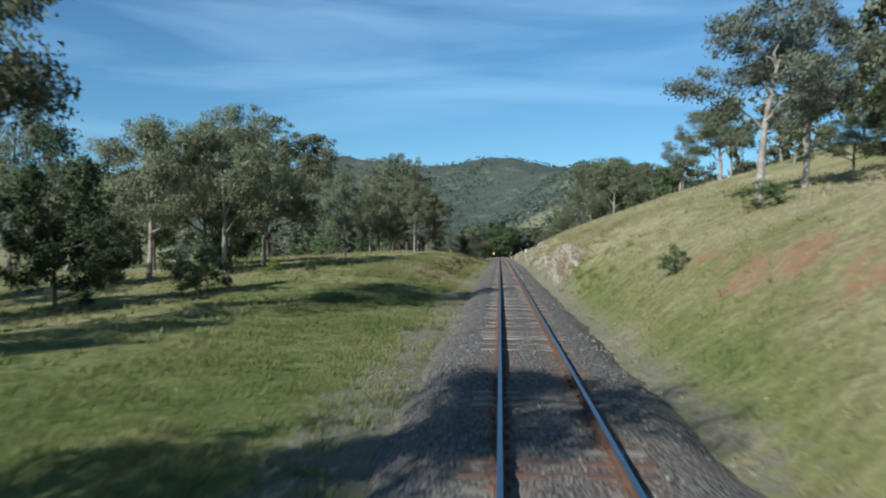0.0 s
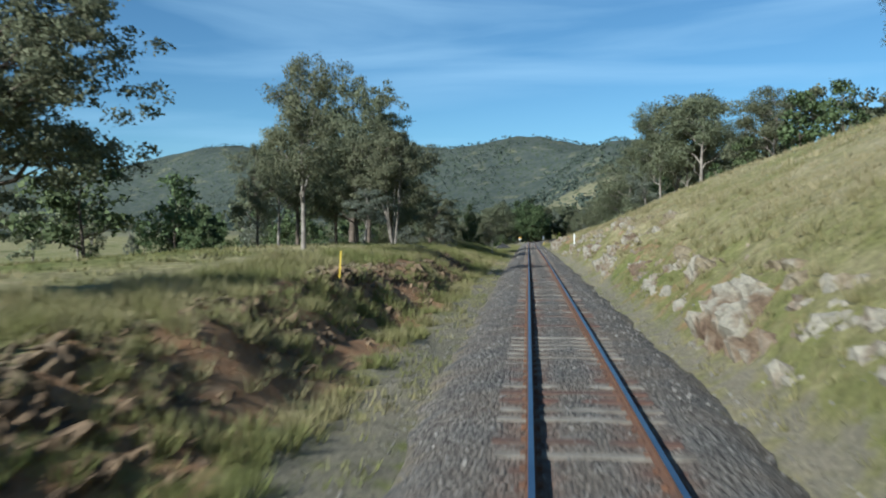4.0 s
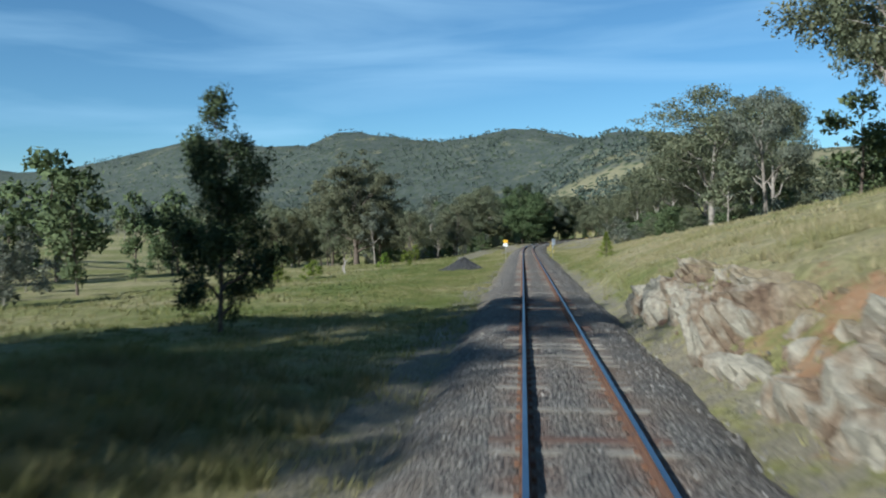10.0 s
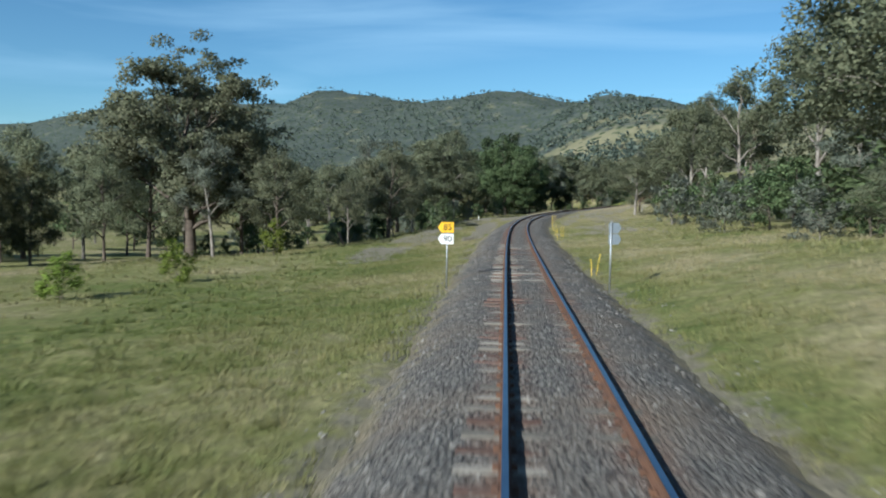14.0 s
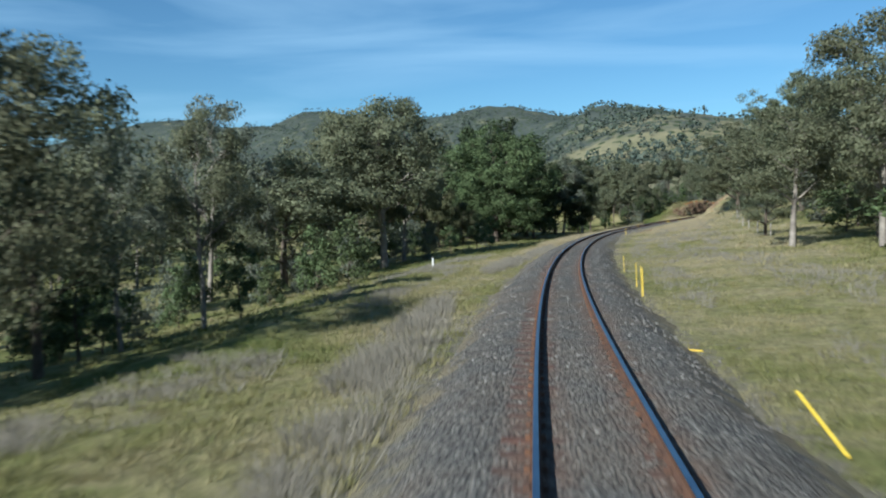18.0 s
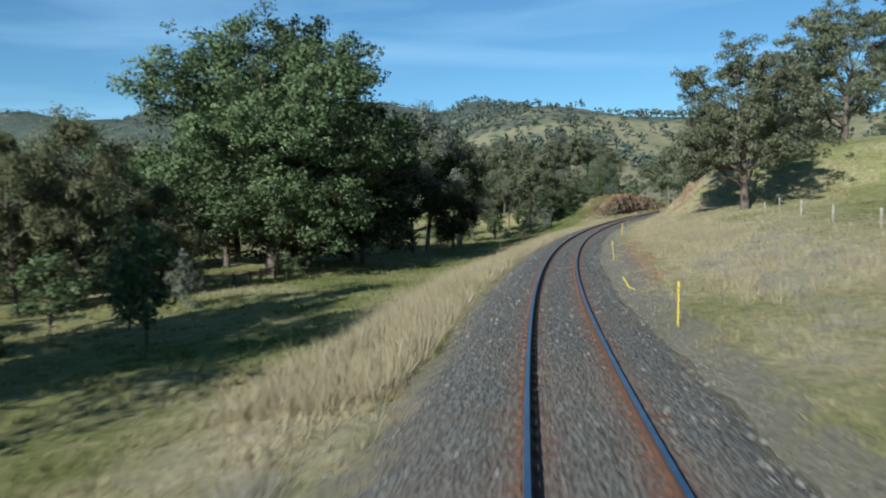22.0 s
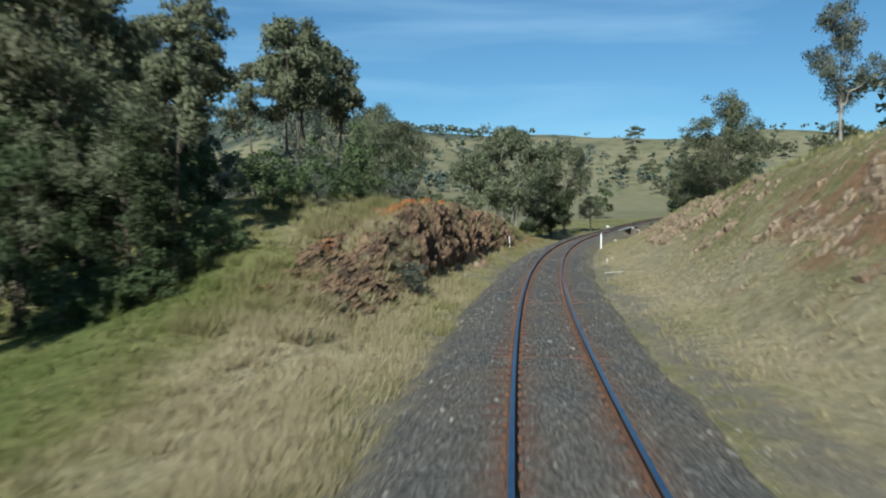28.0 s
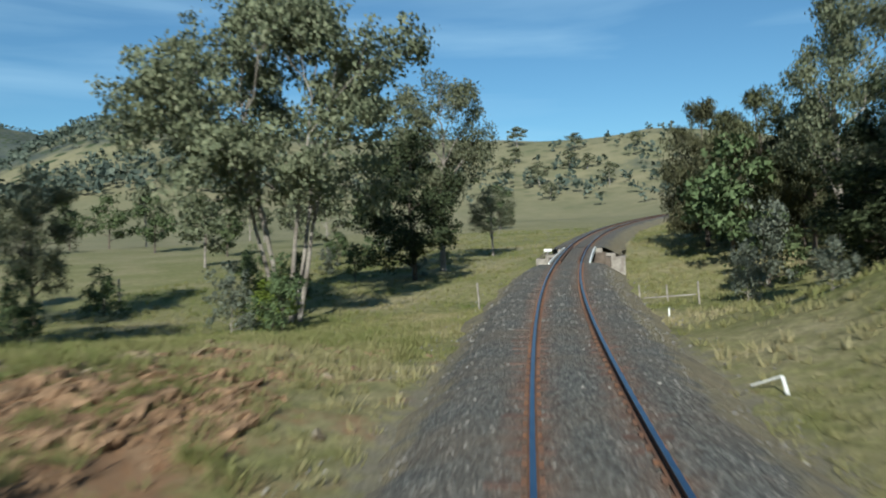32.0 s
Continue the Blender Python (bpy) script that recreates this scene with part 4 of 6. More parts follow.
OAK = Kind("she_oak", "feathery dark she-oak with fine upright foliage", Shape(0.05, 0.03, 0.28, 13, 5, 3, 0.42, 0.9, 1.15, 14000, (0.62, 0.10), -1.0, r0=0.2, split=0.85, belly=0.3), M_BARK_DARK, M_LEAF_OAK, (20, 21))
THIN = Kind("thin_grey_sapling", "slight grey-leaved sapling with a thin pale stem", Shape(0.25, 0.32, 0.2, 6, 3, 3, 0.5, 0.9, 0.8, 2600, (0.46, 0.22), r0=0.13, split=0.85), M_BARK_PALE, M_LEAF_GREY, (23, 24))
BUSH = Kind("bush", "rounded dark green bush growing in the grass", Shape(0.03, 0.0, 0.52, 9, 3, 3, 0.5, 2.0, 0.9, 2800, (1.0, 0.5), 0.3, r0=0.25, split=0.5, belly=0.3), M_BARK_DARK, M_LEAF_DARK, (26, 27), "bush")
LIME = Kind("lime_bush", "bright yellow-green bush beside the paddock", Shape(0.03, 0.0, 0.52, 9, 3, 3, 0.5, 2.0, 0.9, 2800, (1.0, 0.5), 0.3, r0=0.25, split=0.5, belly=0.3), M_BARK_DARK, M_LEAF_LIME, (29,), "bush")
SAGE = Kind("grey_shrub", "grey-green shrub with loose open foliage", Shape(0.03, 0.0, 0.5, 8, 3, 3, 0.55, 1.8, 0.9, 2400, (1.0, 0.5), 0.1, r0=0.22, split=0.5, belly=0.3), M_BARK_PALE, M_LEAF_GREY, (31, 32), "bush")
FAR_GUM = Kind("distant_gum_tree", "eucalyptus standing far off in the woodland", Shape(0.2, 0.25, 0.34, 6, 3, 3, 0.5, 1.5, 0.75, 1500, (0.9, 0.5), 0.5), M_BARK_PALE, M_LEAF_GUM, (34, 35, 36), "tree", "woodland trees")
FAR_DARK = Kind("distant_dark_tree", "dark full tree standing far off along the creek", Shape(0.08, 0.06, 0.36, 7, 3, 3, 0.5, 1.6, 0.85, 1700, (0.9, 0.5), 0.4, belly=0.36), M_BARK_DARK, M_LEAF_DARK, (38, 39), "tree", "woodland trees")


# first straight, left
DENSE.put(-10.5, 202.8, 7.7, 3.5)
GIANT.put(-33.0, 329.0, 21.0, 21.0)
GIANT.put(-17.4, 412.9, 17.3, 16.6)
BOX.put(107.5, 593.5, 14.2, 11.0)
BOX.put(109.5, 602.0, 9.5, 8.0)
DENSE.put(112.5, 606.5, 7.5, 6.5)
DENSE.put(-22.6, 37.3, 9.0, 5.0)
DENSE.put(-27.5, 50.5, 5.5, 4.5)
BOX.put(-24.2, 61.0, 12.0, 7.0)
BOX.put(-31.0, 67.0, 13.0, 9.0)
DENSE.put(-25.5, 71.0, 6.0, 5.0)
BOX.put(-16.5, 79.0, 9.0, 6.0)
GUM.put(-26.2, 55.6, 11.3, 8.2)
GUM.put(-21.5, 58.0, 12.5, 7.7)
GIANT.put(-36.0, 117.0, 21.0, 22.0)
GUM.put(-21.1, 66.9, 11.3, 5.4)
GUM.put(-47.4, 71.8, 20.3, 8.1)
BUSH.put(-18.7, 43.3, 2.4, 2.9)
BUSH.put(-14.7, 57.0, 0.6, 1.5)
GUM.put(-25.1, 146.3, 10.9, 6.0)
BOX.put(-25.8, 142.2, 9.7, 4.9)
GREY.put(-15.9, 143.3, 5.1, 4.6)

# first straight, right
GREY.put(13.0, 43.1, 11.2, 9.0)
GREY.put(17.0, 47.5, 11.0, 6.5)
DENSE.put(21.6, 46.0, 6.5, 4.0)
BOX.put(23.8, 56.9, 4.0, 4.7)
GUM.put(30.3, 114.2, 10.4, 10.8)
GREY.put(29.1, 134.2, 11.2, 7.5)
GUM.put(32.3, 230.0, 22.0, 21.8)
GUM.put(34.5, 190.0, 13.0, 11.8)
GUM.put(29.8, 216.1, 19.5, 13.6)
GUM.put(26.1, 235.8, 22.0, 10.8)
BOX.put(35.2, 196.6, 12.6, 9.8)
GUM.put(27.8, 301.3, 23.0, 20.4)
GUM.put(30.3, 242.9, 22.6, 18.4)
GUM.put(30.0, 227.9, 17.5, 9.3)
GREY.put(30.4, 283.0, 17.2, 10.3)
GUM.put(29.6, 313.1, 18.5, 17.2)

# middle, left
BOX.put(-19.3, 190.1, 11.4, 6.2)
FAR_DARK.put(-35.1, 236.0, 8.9, 5.6)
FAR_DARK.put(-48.1, 280.8, 9.7, 8.0)
FAR_DARK.put(-49.4, 309.9, 11.5, 9.9)
GUM.put(-31.8, 350.4, 13.0, 10.3)
GUM.put(-29.9, 380.6, 12.9, 11.8)
BOX.put(-21.6, 401.1, 13.1, 18.3)
GUM.put(-13.2, 411.7, 18.2, 15.5)
OAK.put(-42.7, 298.4, 7.9, 5.4)
OAK.put(-39.1, 298.9, 7.9, 5.0)
OAK.put(-37.5, 302.7, 8.3, 5.2)
OAK.put(-36.1, 306.4, 7.6, 4.4)
LIME.put(-19.1, 281.6, 2.0, 1.9)
LIME.put(-17.2, 288.7, 2.2, 1.8)
LIME.put(-19.2, 312.0, 3.0, 2.0)
LIME.put(-21.3, 254.0, 1.9, 2.4)
LIME.put(-22.8, 247.6, 1.6, 2.2)
GREY.put(-28.0, 322.0, 11.5, 6.5)
BOX.put(-38.0, 330.0, 15.0, 11.0)
BOX.put(-29.0, 333.0, 14.0, 9.5)

# middle, right
GUM.put(48.7, 340.6, 28.3, 16.6)
GUM.put(50.1, 360.7, 30.0, 18.8)
GUM.put(44.5, 370.3, 29.2, 15.5)
GUM.put(37.8, 384.8, 22.6, 15.1)
GUM.put(36.8, 404.8, 20.2, 13.4)
GREY.put(40.1, 345.0, 12.3, 8.7)

# curve, left
GUM.put(-17.4, 332.7, 6.5, 3.6)
GREY.put(-15.9, 356.1, 9.5, 4.0)
GUM.put(-13.8, 359.8, 9.8, 4.3)
GREY.put(-26.5, 394.0, 18.0, 8.0)
THIN.put(-22.0, 396.0, 12.0, 4.5)
GUM.put(-12.2, 421.2, 19.8, 9.5)
DENSE.put(11.2, 491.0, 14.3, 9.5)

# curve, right
GUM.put(20.5, 382.9, 9.8, 9.1)
GUM.put(26.6, 370.4, 16.6, 9.3)
GUM.put(24.6, 378.3, 12.5, 9.0)

# second cutting
SLIM.put(37.5, 541.2, 12.3, 4.5)
SLIM.put(38.1, 547.4, 11.7, 4.3)
SLIM.put(39.5, 551.1, 11.0, 4.4)
SLIM.put(41.9, 556.7, 9.7, 5.5)
SLIM.put(43.5, 560.4, 11.7, 4.0)
SLIM.put(48.7, 577.7, 10.8, 5.3)
SLIM.put(51.9, 574.4, 12.4, 6.5)
SLIM.put(56.5, 583.4, 13.9, 5.5)
BOX.put(65.0, 601.6, 12.3, 8.4)
GUM.put(73.1, 614.6, 14.8, 6.8)
GREY.put(89.0, 559.0, 13.5, 6.2)
GUM.put(82.0, 543.2, 14.5, 6.9)
GUM.put(67.3, 614.1, 16.5, 10.8)
GREY.put(61.8, 633.0, 23.6, 9.1)
GUM.put(74.5, 632.9, 21.8, 8.6)
THIN.put(57.9, 618.3, 16.5, 3.9)

# bridge and paddock
MULTI.put(96.5, 634.5, 20.0, 17.0)
GUM.put(117.9, 654.3, 18.6, 10.2)
DENSE.put(113.3, 651.1, 12.6, 9.5)
BOX.put(83.0, 645.0, 10.0, 6.0)
LIME.put(94.8, 632.0, 3.0, 3.6)
OAK.put(135.6, 638.1, 12.6, 8.4)
OAK.put(135.2, 632.4, 12.8, 7.8)
OAK.put(136.3, 628.1, 11.3, 7.4)
GUM.put(133.1, 623.5, 19.2, 9.1)
SAGE.put(124.6, 623.0, 5.8, 4.4)
SAGE.put(103.4, 603.4, 1.6, 1.3)
SAGE.put(116.9, 618.0, 3.0, 2.1)
GUM.put(130.1, 664.8, 7.5, 5.8)
OAK.put(-9.9, 448.0, 10.2, 6.1)
OAK.put(-6.4, 452.7, 6.6, 5.4)
OAK.put(-12.1, 445.1, 9.5, 5.7)
DENSE.put(16.3, 496.1, 14.0, 7.5)
LIME.put(30.1, 546.8, 1.0, 3.8)
SLIM.put(50.0, 569.0, 12.2, 4.8)
SLIM.put(51.0, 571.2, 11.6, 4.2)
LIME.put(54.6, 569.5, 2.2, 3.2)
BOX.put(25.7, 550.3, 10.6, 6.8)
BOX.put(33.2, 550.0, 11.4, 7.8)
BOX.put(38.5, 551.5, 10.6, 7.1)
BOX.put(29.6, 552.2, 12.4, 7.6)
GREAT_DENSE.put(-1.2, 465.0, 19.8, 19.5)
GIANT.put(-24.7, 176.6, 22.4, 17.0)
DENSE.put(-14.7, 453.3, 9.0, 7.0)
DENSE.put(-9.8, 457.0, 8.2, 6.5)
GREY.put(12.9, 492.5, 16.8, 10.1)
GUM.put(17.6, 499.8, 11.4, 8.2)
# single trees on the grassy hill across the creek
for x, y, h, w in ((414, 1052, 17, 16), (408, 1088, 15, 15), (447, 1015, 16, 14), (458, 1073, 16, 13), (466, 1062, 13, 13), (474, 1168, 18, 20), (524, 1073, 14, 12), (500, 1120, 15, 17), (440, 1120, 13, 15), (392, 1010, 12, 11), (520, 1020, 14, 13)):
    FAR_GUM.put(x, y, h, w)
FAR_GUM.put(106.9, 768.0, 13.0, 8.5)
FAR_DARK.put(98.8, 761.0, 10.9, 9.2)
FAR_GUM.put(168.5, 791.7, 16.0, 7.9)
FAR_DARK.put(93.0, 786.8, 13.3, 9.0)
FAR_GUM.put(159.7, 762.4, 10.1, 5.5)
GIANT.put(45.5, 481.0, 17.2, 15.5)
GIANT.put(42.5, 441.0, 19.0, 15.0)
GIANT.put(78.8, 517.2, 23.2, 20.0)
BUSH.put(37.5, 540.0, 1.8, 2.5)
BUSH.put(39.1, 538.3, 1.9, 2.5)
BUSH.put(40.1, 538.2, 1.7, 2.1)
SAGE.put(39.6, 538.7, 1.3, 1.6)
BUSH.put(41.3, 538.7, 1.6, 2.0)
BUSH.put(42.4, 540.7, 1.6, 2.0)
BUSH.put(43.7, 543.0, 1.6, 2.0)
DENSE.put(37.7, 541.2, 7.3, 4.0)
BOX.put(39.4, 541.3, 7.8, 4.6)
DENSE.put(40.8, 540.3, 5.5, 3.3)
SLIM.put(42.1, 542.0, 7.5, 2.8)
DENSE.put(-0.6, 476.4, 22.0, 15.9)
DENSE.put(-6.6, 480.9, 21.1, 14.5)
DENSE.put(4.7, 475.9, 18.0, 13.8)
DENSE.put(5.8, 472.5, 14.0, 10.0)
DENSE.put(1.2, 471.5, 11.5, 12.0)
DENSE.put(-6.4, 473.9, 12.7, 12.2)


def wood(kinds, count, s0, s1, l0, l1, h0, h1, seed, gap=5.0, slim=0.6):
    """Trees strewn over a stretch beside the line."""
    rg = random.Random(seed)
    put = []
    for _ in range(count * 4):
        if len(put) >= count:
            break
        s, lat = rg.uniform(s0, s1), rg.uniform(l0, l1)
        x, y, _z = on_line(s, lat)
        if all(math.hypot(x - a, y - b) > gap for a, b in put):
            put.append((x, y))
            h = rg.uniform(h0, h1)
            rg.choice(kinds).put(float(x), float(y), h, h * slim * rg.uniform(1.0, 1.6))


# trees behind and beside the start, whose shade falls over the line
# many of them stand out of view, added for the shade they cast
for kind, s, lat, h, w in ((GUM, -1, -11.5, 12.5, 7.5), (GUM, 25, -20.4, 18.5, 10), (GUM, 9, -26, 14, 9), (BOX, 318, -21, 9, 7), (MULTI, 150.5, -14.5, 11.6, 10), (BOX, 149, -24, 13.5, 9), (BOX, 157, -22, 12, 8.5), (BOX, 152, -18.5, 11.5, 9), (BOX, 161, -16.5, 9.8, 7.5), (BOX, 20, -33, 14, 10), (BOX, 28, -30.5, 12, 9), (BOX, 33, -38, 13, 10), (BOX, 41, -37, 11, 8), (GUM, 114, -13.2, 10.5, 5), (BOX, 170, -21, 17, 11.5), (BOX, 183, -20.5, 16.5, 11.5), (BOX, 349, -17.5, 11, 8), (BOX, 343, -16, 11.5, 8),
                             (SLIM, 522, -17, 10, 4), (SLIM, 526, -20.5, 11, 5), (BOX, 516, -21, 11, 8), (SLIM, 530, -15.5, 11, 5)):
    kind.put(*[float(v) for v in on_line(s, lat)[:2]], h, w)

# woodland behind the single trees
wood([SAGE, BUSH, FAR_DARK], 48, 40, 330, -60, -26, 2.5, 6, 11, 4)
wood([BUSH, SAGE, FAR_DARK], 44, 335, 440, -36, -15, 2, 5, 41, 2.5)
wood([SAGE, BUSH, FAR_DARK], 34, 325, 500, -44, -18, 2, 5, 12, 4)
wood([BUSH, FAR_DARK, SAGE], 34, 520, 592, -34, -12.5, 2, 5, 13, 3)
wood([SLIM, SLIM, SLIM, GREY], 24, 547, 569, -40, -24, 9, 13, 14, 2.6, 0.34)
wood([BUSH, SAGE, FAR_DARK], 36, 545, 590, -26, -13, 2, 4.5, 23, 2.2)
wood([BUSH, BUSH, SAGE], 22, 551, 573, -13, -8.8, 1.0, 2.3, 61, 1.3, 0.8)
wood([BUSH, SAGE, FAR_DARK], 16, 640, 700, -34, -12, 1.5, 4, 15, 4)
wood([FAR_DARK, OAK], 14, 655, 700, 11, 24, 5, 10, 16, 4)
wood([FAR_GUM, FAR_DARK], 16, 60, 300, 24, 40, 5, 11, 17, 6)
wood([BUSH, FAR_DARK, SAGE, BOX], 80, 284, 425, 15, 46, 2.5, 7, 31, 3.0, 0.8)
wood([FAR_GUM, FAR_GUM, FAR_DARK], 46, 20, 340, -115, -46, 9, 17, 1, 7)
wood([FAR_GUM], 52, -10, 270, 38, 115, 9, 17, 2, 6)
wood([FAR_DARK, FAR_GUM, BOX], 34, 310, 470, -75, -34, 8, 13.5, 3, 7)
wood([FAR_GUM, FAR_GUM, FAR_DARK], 34, 330, 500, 50, 120, 9, 17, 4, 7)
wood([SLIM, FAR_GUM], 30, 485, 590, -65, -32, 11, 16, 5, 4)
wood([FAR_GUM, FAR_DARK], 30, 480, 640, -120, -50, 9, 16, 6, 7)
wood([FAR_GUM], 12, 560, 680, 24, 70, 8, 14, 7, 8)
wood([FAR_GUM, FAR_DARK], 70, 60, 620, -330, -118, 7, 13, 51, 12)
wood([FAR_GUM, FAR_DARK], 16, 690, 780, -110, -30, 7, 12, 8, 12)


def far_trees(count, seed):
    """Woods on the far hills, joined."""
    rg = np.random.default_rng(seed)
    n = count * 12
    ang, dist = rg.uniform(-0.62, 1.0, n), 520 + 3200 * rg.uniform(0, 1, n) ** 1.5
    x, y = dist * np.sin(ang), 250 + dist * np.cos(ang)
    z = height(x, y)
    dens = np.clip((fnoise(x / 170, y / 170, 41, 4) - 0.44) * 7, 0.03, 1) * np.where((x > 250) & (y < 1250), np.where(z > 30, 0.35, 0.10), 1.0) * np.where(z < 25, np.where((x > 0) & (y < 1300), 0.10, 0.45), 1.0)
    dens = dens * (np.hypot(x - 100, y - 640) > 420)
    keep = np.where(rg.uniform(0, 1, n) < dens)[0][:count]
    x, y, z, dist = x[keep], y[keep], z[keep], dist[keep]
    k = 8
    h = rg.uniform(6, 12, len(x))
    c = rg.normal(0, 1, (len(x), k, 3))
    c /= np.linalg.norm(c, axis=2)[:, :, None]
    c = c * rg.uniform(0.45, 1, (len(x), k, 1)) * (h * 0.42)[:, None, None] * [1, 1, 0.75]
    c[:, :, 2] += (h * 0.58)[:, None]
    c = (c + np.stack([x, y, z], 1)[:, None, :]).reshape(-1, 3)
    m = len(c)
    u, v = rg.normal(0, 1, (m, 3)), rg.normal(0, 1, (m, 3))
    u /= np.linalg.norm(u, axis=1)[:, None]
    v = np.cross(u, v)
    v /= np.linalg.norm(v, axis=1)[:, None]
    r = (np.repeat(h, k) * rg.uniform(0.13, 0.24, m))[:, None]
    V = np.stack([c - u * r, c + v * r * 0.8, c + u * r, c - v * r * 0.8], 1).reshape(-1, 3)
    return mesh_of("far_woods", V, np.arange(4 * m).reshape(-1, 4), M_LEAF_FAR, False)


# grey-green gum leaves with blue-grey distance haze put into their colour
M_LEAF_FAR = make_leaf("haze_tinted_foliage", (0.042, 0.058, 0.046), (0.071, 0.090, 0.069), (0.110, 0.128, 0.095), 0.1)
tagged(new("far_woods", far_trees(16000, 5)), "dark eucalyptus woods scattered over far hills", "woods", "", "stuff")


# ---------------------------------------------------------------- rocks
def rock_mesh(name, seed, material, flat=1.0):
    """A broken block: a ball cut by random planes."""
    rg = np.random.default_rng(seed)
    bm = bmesh.new()
    bmesh.ops.create_icosphere(bm, subdivisions=2, radius=1.0)
    V = np.array([v.co for v in bm.verts])
    F = [tuple(v.index for v in f.verts) for f in bm.faces]
    bm.free()
    for _ in range(13):
        n = rg.normal(0, 1, 3)
        n /= np.linalg.norm(n)
        d = rg.uniform(0.34, 0.66)
        over = np.maximum(V @ n - d, 0)
        V = V - over[:, None] * n
    V = V * rg.uniform(0.9, 1.7, 3) + rg.normal(0, 0.025, V.shape)
    V[:, 2] *= flat
    return mesh_of(name, V, F, material, False)


ROCKS = {key: [rock_mesh("rock", 50 + i + 10 * n, m) for i in range(5)] for n, (key, m) in enumerate((("grey", M_ROCK), ("red", M_ROCK_RED), ("dark", M_ROCK_DARK)))}


def outcrop(name, label, count, s0, s1, l0, l1, r0, r1, keys, seed, tall=1.0, lift=0.25):
    """Rocks half sunk in a bank, each one a part."""
    rg = random.Random(seed)
    x, y, _ = on_line((s0 + s1) / 2, (l0 + l1) / 2)
    home = (float(x), float(y), float(height(x, y)[0]))
    ob = thing(name, label, "rocks", pose(*home))
    for _i in range(count):
        s, f = rg.uniform(s0, s1), rg.random()
        x, y, _ = on_line(s, l0 + (l1 - l0) * f)
        z = float(height(x, y)[0])
        r = r0 + (r1 - r0) * rg.random() ** 2
        me = rg.choice(ROCKS[rg.choice(keys)])
        p = part("rock", me, ob)
        p.matrix_basis = (Matrix.Translation((float(x) - home[0], float(y) - home[1], z - home[2] + r * tall * lift - 0.45 * r)) @ pose(0, 0, 0, rg.uniform(-40, 40), rg.uniform(-40, 40), rg.uniform(0, 360)) @ Matrix.Diagonal((r, r * rg.uniform(0.7, 1.2), r * tall * rg.uniform(0.7, 1.2), 1)))
    return ob


def cells(u, v, seed):
    """Nearest and second nearest of jittered centres: cell tone, tilt, and distance to the crack."""
    iu, iv = np.floor(u), np.floor(v)
    d1 = np.full(u.shape, 9.0)
    d2 = d1.copy()
    tone, lean = np.zeros(u.shape), np.zeros(u.shape)
    for a in (-1, 0, 1):
        for b in (-1, 0, 1):
            cu, cv = iu + a, iv + b
            h = [np.modf(np.abs(np.sin(cu * k1 + cv * k2 + seed * 7.13) * 43758.5))[0] for k1, k2 in ((12.98, 78.23), (39.34, 11.13), (73.15, 52.23), (27.16, 91.7), (8.71, 33.9))]
            du, dv = u - cu - 0.1 - 0.8 * h[0], v - cv - 0.1 - 0.8 * h[1]
            d = np.hypot(du, dv)
            near = d < d1
            d2 = np.where(near, d1, np.minimum(d2, d))
            tone = np.where(near, h[2], tone)
            lean = np.where(near, du * (h[3] - 0.5) + dv * (h[4] - 0.5), lean)
            d1 = np.where(near, d, d1)
    return tone, lean, d2 - d1


